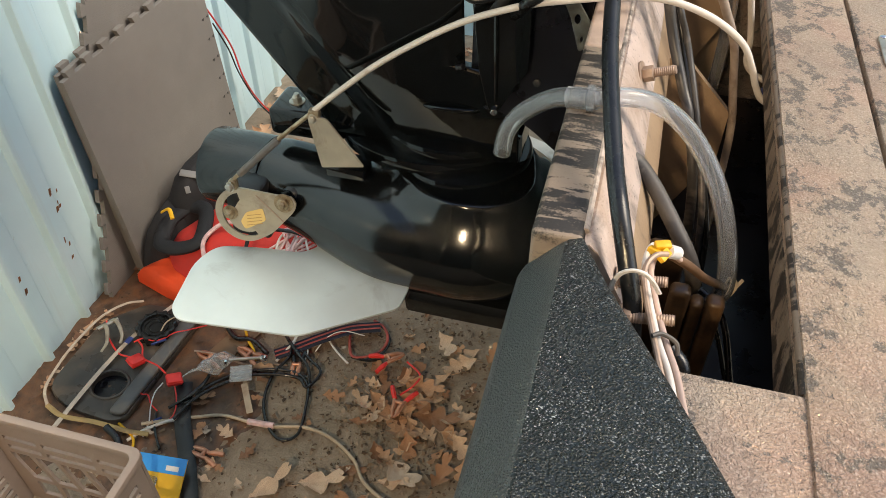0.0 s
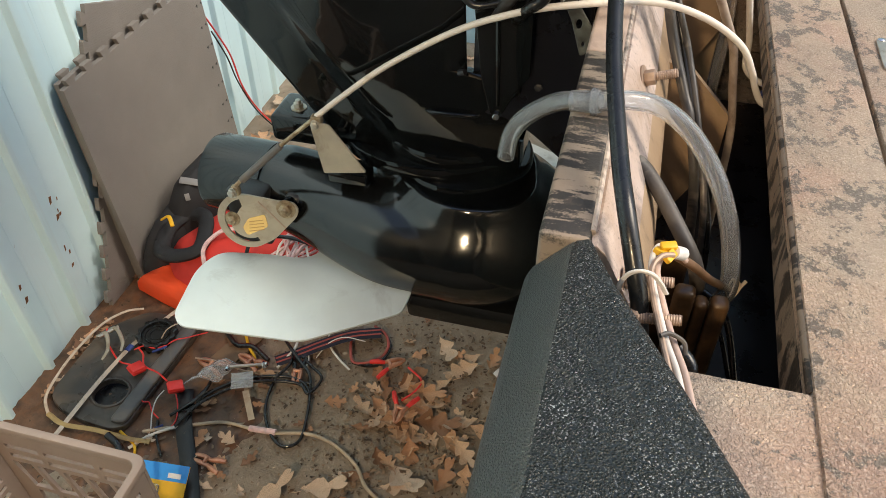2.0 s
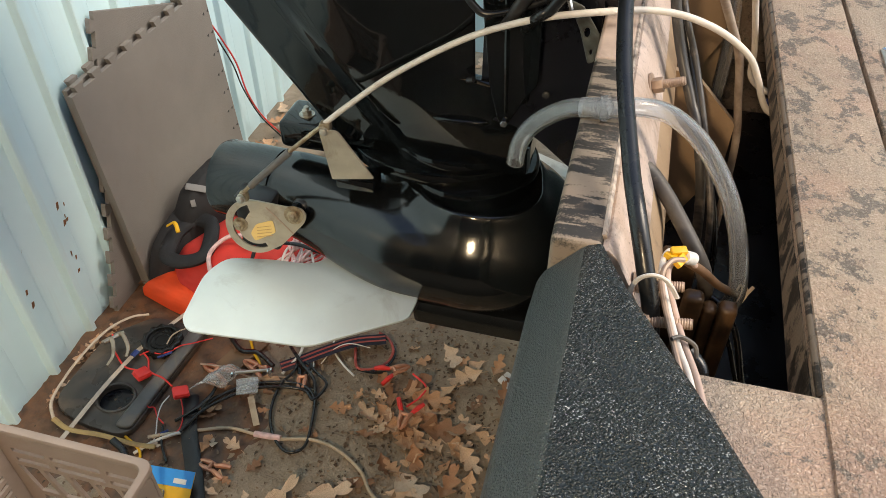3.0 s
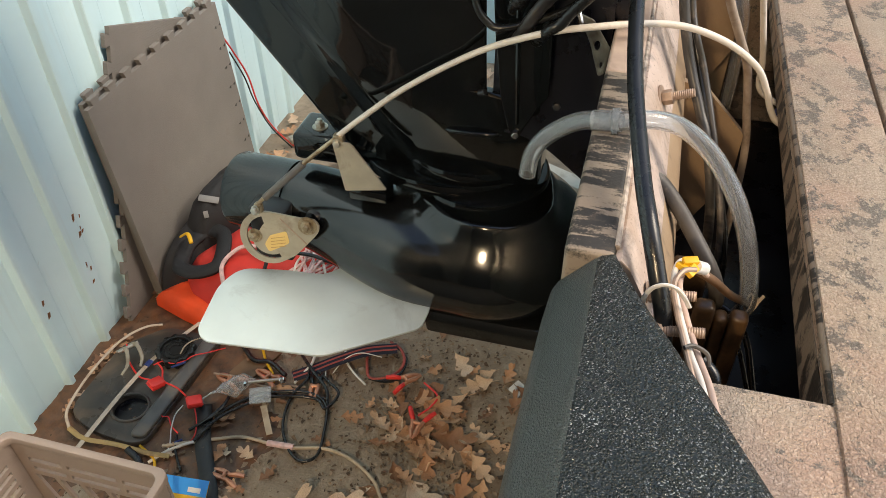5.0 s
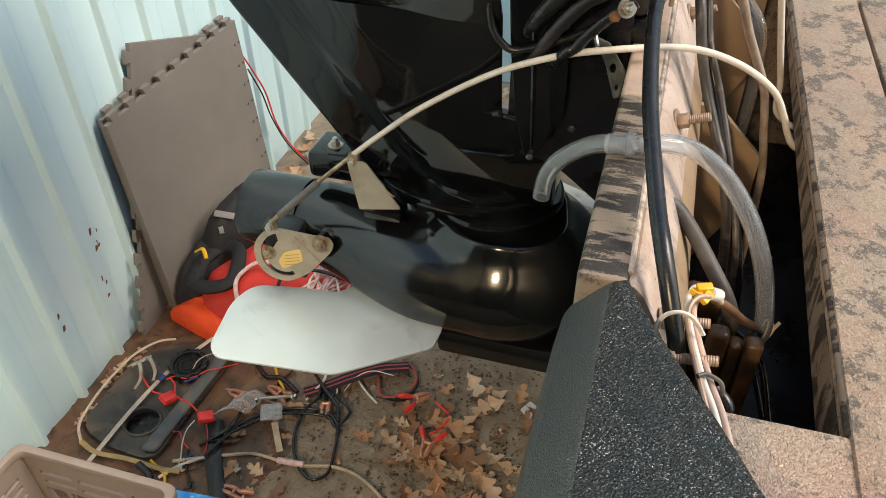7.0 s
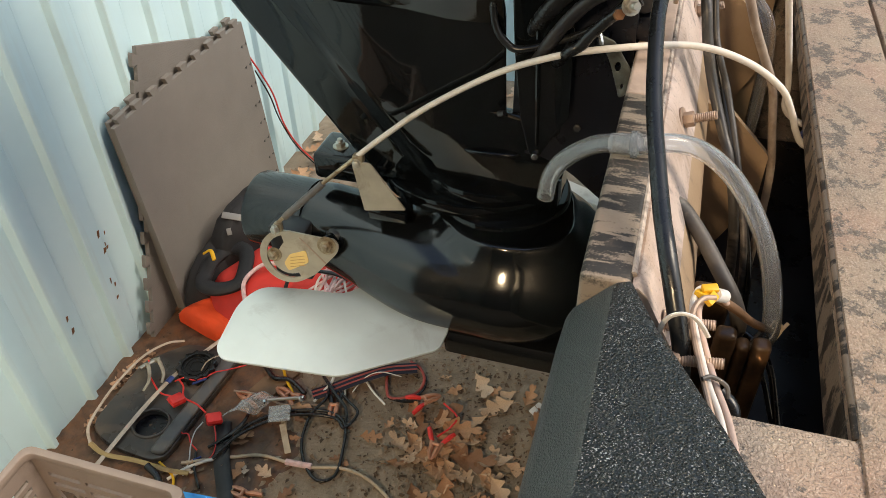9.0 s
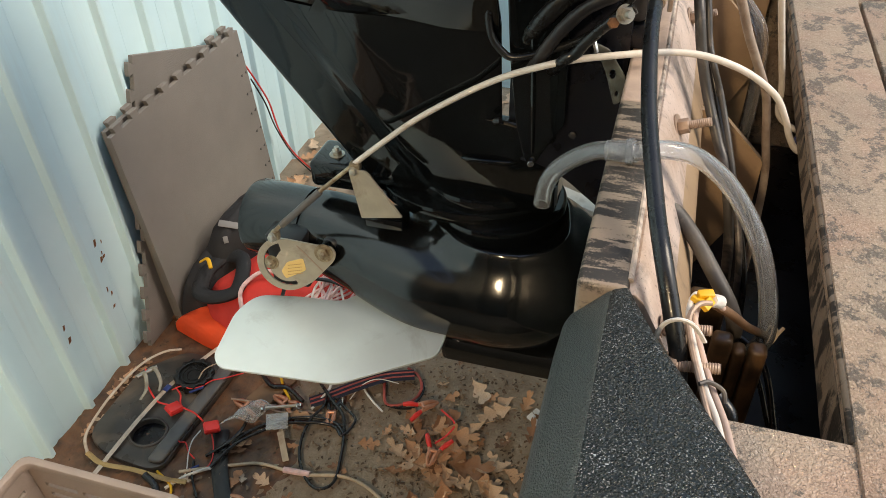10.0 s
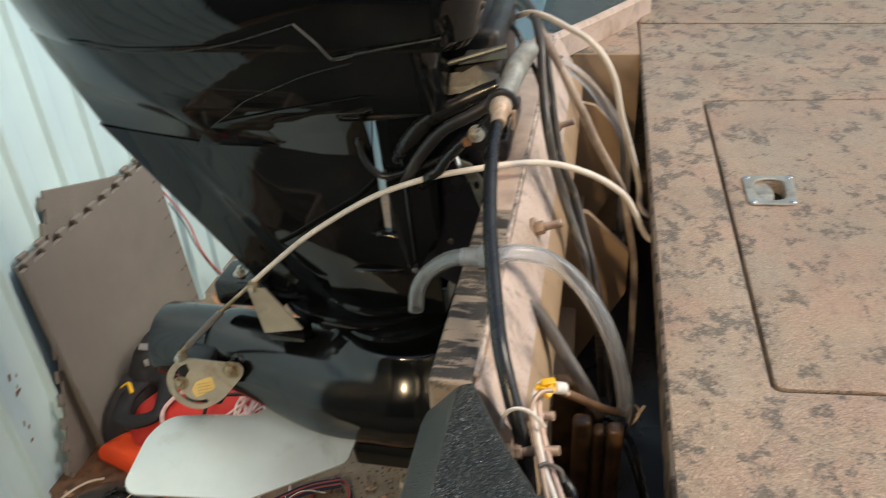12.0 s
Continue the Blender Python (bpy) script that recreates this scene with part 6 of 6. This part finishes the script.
# ---- life jacket between mat and motor ----


def pillow(outline, z0, height, soft=0.03, layers=7):
    """A stuffed panel: rounded outline, swelling to its height in the middle."""
    ring = rounded(outline, soft, 5)
    c = sum(ring, Vector((0, 0))) / len(ring)
    rows = []
    for k in range(layers):
        a = math.pi / 2 * k / (layers - 1)
        grow, up = math.cos(a) ** 0.6 if k < layers - 1 else 0.04, math.sin(a)
        rows.append([(c.x + (p.x - c.x) * grow, c.y + (p.y - c.y) * grow, z0 + height * up + 0.006 * noise.noise(Vector((p.x * 14, p.y * 14, k)))) for p in ring])
    base = [(p.x, p.y, z0 - 0.01) for p in ring]
    return lofted([base] + rows)


vest = thing("life_jacket", (-0.9, 1.15, 0.0), "red and orange life jacket with black straps, heaped on the floor", "life jacket")
part("panel", pillow([(-1.13, 1.058), (-1.097, 1.115), (-1.03, 1.15), (-0.93, 1.14), (-0.87, 1.04), (-0.945, 1.005), (-1.03, 1.025)], 0.02, 0.055, 0.006), ORANGE_CLOTH, vest, "bright orange panel", smooth=60)
part("panel", pillow([(-1.085, 1.14), (-1.03, 1.06), (-0.95, 1.03), (-0.83, 1.02), (-0.62, 1.08), (-0.585, 1.26), (-0.80, 1.42), (-1.0, 1.36)], 0.012, 0.15), RED_CLOTH, vest, "red panel", smooth=60)
part("panel", pillow([(-1.122, 1.072), (-1.075, 1.085), (-1.03, 1.14), (-0.97, 1.34), (-0.98, 1.58), (-1.09, 1.58), (-1.13, 1.34)], 0.012, 0.17), BLACK_CLOTH, vest, "black padded panel", smooth=60)
part("strap", tube([(-1.055, 1.115, 0.14), (-1.058, 1.165, 0.15), (-1.03, 1.215, 0.158), (-0.98, 1.205, 0.165), (-0.95, 1.15, 0.165), (-0.945, 1.095, 0.155), (-0.995, 1.075, 0.142), (-1.04, 1.085, 0.138), (-1.055, 1.115, 0.14)], 0.021, 12, flat=0.7), BLACK_CLOTH, vest)
part("panel", pillow([(-1.1, 1.17), (-1.03, 1.16), (-0.94, 1.3), (-0.93, 1.52), (-1.04, 1.54), (-1.09, 1.36)], 0.012, 0.245, 0.04), BLACK_CLOTH, vest, "black padded collar", smooth=60)
part("strap", tube([(-1.035, 1.21, 0.165), (-1.05, 1.25, 0.185), (-1.06, 1.30, 0.195)], [0.016, 0.017, 0.015], 10, flat=0.5), BLACK_CLOTH, vest)
part("buckle", block((-1.075, 1.225, 0.19), (-1.03, 1.275, 0.212), 0.006), BLACK_CLOTH, vest)
part("tag", placed(block((-0.026, -0.009, 0.0), (0.026, 0.009, 0.003), 0.001), Matrix.Translation((-1.026, 1.247, 0.240)) @ Matrix.Rotation(radians(15), 4, "Z") @ Matrix.Rotation(radians(12), 4, "Y") @ Matrix.Rotation(radians(32), 4, "X")), MIRROR_GREY, vest, "faded grey tag")
part("printed_mark", placed(block((-0.006, -0.009, 0.0), (0.006, 0.009, 0.002), 0.0006), Matrix.Translation((-1.024, 1.217, 0.213)) @ Matrix.Rotation(radians(38), 4, "Z") @ Matrix.Rotation(radians(58), 4, "X")), MIRROR_GREY, vest, "faded grey mark")
part("pull_tab", tube([(-1.072, 1.155, 0.178), (-1.05, 1.158, 0.19), (-1.028, 1.135, 0.182)], 0.0052, 8, flat=0.5), YELLOW, vest, "yellow pull tab")
cord = thing("tangled_rope", (-0.7, 1.2, 0.15), "tangled white and pink cord on a red life jacket", "cord")
random.seed(5)
for k in range(9):
    x0 = -0.735 + 0.08 * k / 8
    u = [random.uniform(-0.034, 0.034) for q in range(6)]
    part("loop", tube([(x0 - 0.012 + u[0], 1.09 + u[1] * 0.5, 0.165), (x0 + u[2], 1.15 + u[3], 0.184 + 0.01 * (k % 3)), (x0 + 0.012 + u[4], 1.195 + u[5], 0.18 + 0.004 * (k % 2)), (x0 + 0.02 - u[2], 1.16 - u[3] * 0.5, 0.186 + 0.007 * (k % 4)), (x0 + 0.008 - u[0], 1.10, 0.17)], 0.0031, 8), PINK_CORD if k % 3 else WHITE, cord)
part("loop", tube([(-0.90, 1.045, 0.13), (-0.925, 1.095, 0.165), (-0.90, 1.145, 0.184), (-0.86, 1.16, 0.187), (-0.83, 1.155, 0.187)], 0.0055, 8), PINK_CORD, cord)
part("knot", tube([(-0.845, 1.15, 0.187), (-0.835, 1.165, 0.196), (-0.82, 1.155, 0.19), (-0.83, 1.14, 0.186)], 0.0055, 8), WHITE, cord)
line("black_lead", [(-0.80, 1.03, 0.15), (-0.798, 1.076, 0.19), (-0.797, 1.109, 0.205), (-0.77, 1.131, 0.208), (-0.707, 1.141, 0.208), (-0.663, 1.136, 0.204), (-0.628, 1.138, 0.19), (-0.60, 1.13, 0.15)], 0.0048, RUBBER, "thin black cable lying over the life jacket", "cable", 8)

# junk at the wall's foot behind the motor
junk = thing("rusty_bracket", (-0.98, 1.93, 0.0), "rusty grey bracket lying behind the motor", "bracket")
part("arm", placed(block((-0.10, -0.015, 0.0), (0.10, 0.015, 0.02), 0.003), Matrix.Translation((-1.03, 1.93, 0.02)) @ Matrix.Rotation(radians(48), 4, "Z")), ZINC, junk)
part("arm", placed(block((-0.06, -0.02, 0.0), (0.06, 0.02, 0.03), 0.003), Matrix.Translation((-0.98, 1.87, 0.0)) @ Matrix.Rotation(radians(-20), 4, "Z")), RUST, junk)
# ivory slab added to show brightly lit floor through the gap
post = tagged(part("pale_board", placed(block((-0.10, -0.03, 0.0), (0.10, 0.03, 0.02), 0.003), Matrix.Translation((-0.19, 1.90, 0.0)) @ Matrix.Rotation(radians(-25), 4, "Z")), IVORY), "pale slab added as the sunlit floor patch behind the motor", "board")

# ---- dead leaves ----


def oak_leaf(seed):
    """A lobed leaf with a stalk, dried and curled, about 1 long."""
    rnd = random.Random(seed)
    n, lobes, curl, twist = 32, rnd.choice((2, 3, 3)), rnd.uniform(0.3, 1.8), rnd.uniform(-1.4, 1.4)
    shift, sway = rnd.uniform(0.3, 0.9), rnd.uniform(0, 6.28)
    bm = bmesh.new()
    rows = []
    for k in range(n + 1):
        s = k / n
        body = math.sin(math.pi * min(1, s * 0.94 + 0.03)) ** 0.75
        waves = [abs(math.cos(lobes * math.pi * s + 0.4 + off)) ** 1.1 for off in (0.0, shift)]
        widths = [0.36 * body * (0.3 + 0.7 * q) * (0.9 + 0.2 * math.sin(5 * s + sway + 2 * j)) * rnd.uniform(0.93, 1.05) + 0.008 for j, q in enumerate(waves)]
        bend = 0.12 * curl * (s - 0.5) ** 2 * 4
        row = []
        for side in (-1, -0.5, 0, 0.5, 1):
            wave, w = waves[side > 0], widths[side > 0]
            y = side * w
            z = bend + curl * 0.55 * y * y + twist * 0.5 * (s - 0.5) * y + 0.02 * abs(math.sin(8 * s)) * abs(side) + 0.07
            row.append(bm.verts.new((s - 0.5 + 0.10 * abs(side) * wave, y, z)))
        rows.append(row)
    for a, b in zip(rows, rows[1:]):
        for j in range(4):
            bm.faces.new((a[j], a[j + 1], b[j + 1], b[j]))
    tube([(-0.72, 0.03, 0.03), (-0.6, 0.0, 0.05), (-0.48, 0.0, 0.07)], 0.012, 5, 3, bm=bm)
    return bm


LEAVES = []
for k in range(6):
    m = bpy.data.meshes.new("dead_leaf")
    bm = oak_leaf(k + 3)
    bm.to_mesh(m)
    bm.free()
    m.materials.append(LEAF)
    m.shade_smooth()
    LEAVES.append(m)
random.seed(11)


def drop_leaf(x, y, size, turn, lift=0.002):
    ob = new("dead_leaf", LEAVES[random.randrange(6)])
    ob.matrix_world = Matrix.Translation((x, y, lift + size * random.uniform(-0.02, 0.05))) @ Euler((random.uniform(-0.4, 0.4), random.uniform(-0.28, 0.28), turn)).to_matrix().to_4x4() @ Matrix.Diagonal((size, size * random.uniform(0.75, 1.1), size, 1))
    tagged(ob, "dry brown oak leaf curled on dirty concrete", "leaf", "fallen leaves")


for x, y, size, turn in ((-0.435, 0.842, 0.085, 2.4), (-0.269, 0.85, 0.12, 0.2), (-0.299, 0.70, 0.12, -0.6), (-0.452, 0.64, 0.11, 0.4), (-0.545, 0.605, 0.12, 0.9), (-0.299, 1.064, 0.085, -0.9), (-0.507, 0.852, 0.06, 0.3), (-0.211, 0.93, 0.07, 1.2), (-0.314, 0.925, 0.10, 0.1), (-0.40, 0.905, 0.08, 1.9), (-0.307, 0.768, 0.075, -1.2), (-0.218, 0.80, 0.08, 2.2), (-0.40, 0.68, 0.07, 0.2), (-0.628, 0.665, 0.055, 1.0), (-0.355, 0.955, 0.09, 0.8), (-0.22, 0.72, 0.10, 1.4), (-0.36, 0.60, 0.11, 2.8), (-0.17, 0.86, 0.07, 0.0), (-0.34, 0.80, 0.09, 2.0)):
    drop_leaf(x, y, size * 0.82, turn)
for k in range(15):
    drop_leaf(random.gauss(-0.3, 0.06), random.gauss(0.87, 0.06), random.uniform(0.055, 0.085), random.uniform(0, 6.28))
for k in range(34):
    x, y = random.gauss(-0.28, 0.09), random.gauss(0.86, 0.12)
    drop_leaf(x, y, random.uniform(0.025, 0.07), random.uniform(0, 6.28))
for k in range(24):
    drop_leaf(random.uniform(-0.75, 0.0), random.uniform(0.5, 1.5), random.uniform(0.02, 0.05), random.uniform(0, 6.28))
for k in range(46):
    drop_leaf(random.uniform(-1.16, -0.6), random.uniform(1.62, 2.1), random.uniform(0.03, 0.07), random.uniform(0, 6.28))
for k in range(26):
    drop_leaf(random.uniform(-0.8, -0.3), random.uniform(2.44, 2.6), random.uniform(0.03, 0.06), random.uniform(0, 6.28))
for k in range(44):
    drop_leaf(random.choice((random.uniform(-1.17, -1.12), random.uniform(-0.89, -0.66))), random.uniform(0.55, 1.12), random.uniform(0.02, 0.05), random.uniform(0, 6.28), 0.0105)

crumbs = bmesh.new()
rnd = random.Random(4)
for k in range(4200):
    x, y = (rnd.gauss(-0.32, 0.2), rnd.gauss(0.85, 0.22)) if k % 3 else (rnd.uniform(-1.18, 0.1), rnd.uniform(0.4, 2.1)) if k % 2 else (rnd.uniform(-1.18, -0.7), rnd.uniform(0.5, 1.15))
    if x < -1.18:
        continue
    r, a, lift = rnd.uniform(0.001, 0.005) if k % 14 else rnd.uniform(0.005, 0.008), rnd.uniform(0, 6.28), rnd.uniform(0.002, 0.006)
    c, s = math.cos(a), math.sin(a)
    q = [(-r * rnd.uniform(0.8, 1.6), -r * 0.5), (r, -r * rnd.uniform(0.2, 0.7)), (r * rnd.uniform(0.4, 1), r * 0.6), (-r * 0.4, r * rnd.uniform(0.3, 0.8))]
    vs = [crumbs.verts.new((x + c * u - s * w, y + s * u + c * w, lift + rnd.uniform(0, r * 0.6))) for u, w in q]
    crumbs.faces.new(vs)
tagged(part("leaf_litter", crumbs, CRUMB, smooth=0), "crumbled leaf bits and grit strewn over the concrete", "leaf litter", kind="stuff")

random.seed(21)
for y, z, n in ((0.985, 0.335, 6), (1.335, 0.56, 1), (0.97, 0.2, 3), (0.80, 0.22, 2)):
    for k in range(n):
        yy, zz = y + random.uniform(-0.014, 0.014), z + random.uniform(-0.035, 0.035)
        w, t = random.uniform(0.002, 0.006), random.uniform(0.003, 0.009)
        mark = slab([(yy - w, zz - t), (yy + w * 0.4, zz - t * 0.6), (yy + w, zz + t * 0.8), (yy - w * 0.3, zz + t)], 0.0, 0.0006)
        tagged(part("paint_chip", placed(mark, Matrix(((0, 0, 1, -1.1997), (1, 0, 0, 0), (0, 1, 0, 0), (0, 0, 0, 1)))), RUST, smooth=0), "small rusty chip in the siding's paint", "paint chip", "paint chips")
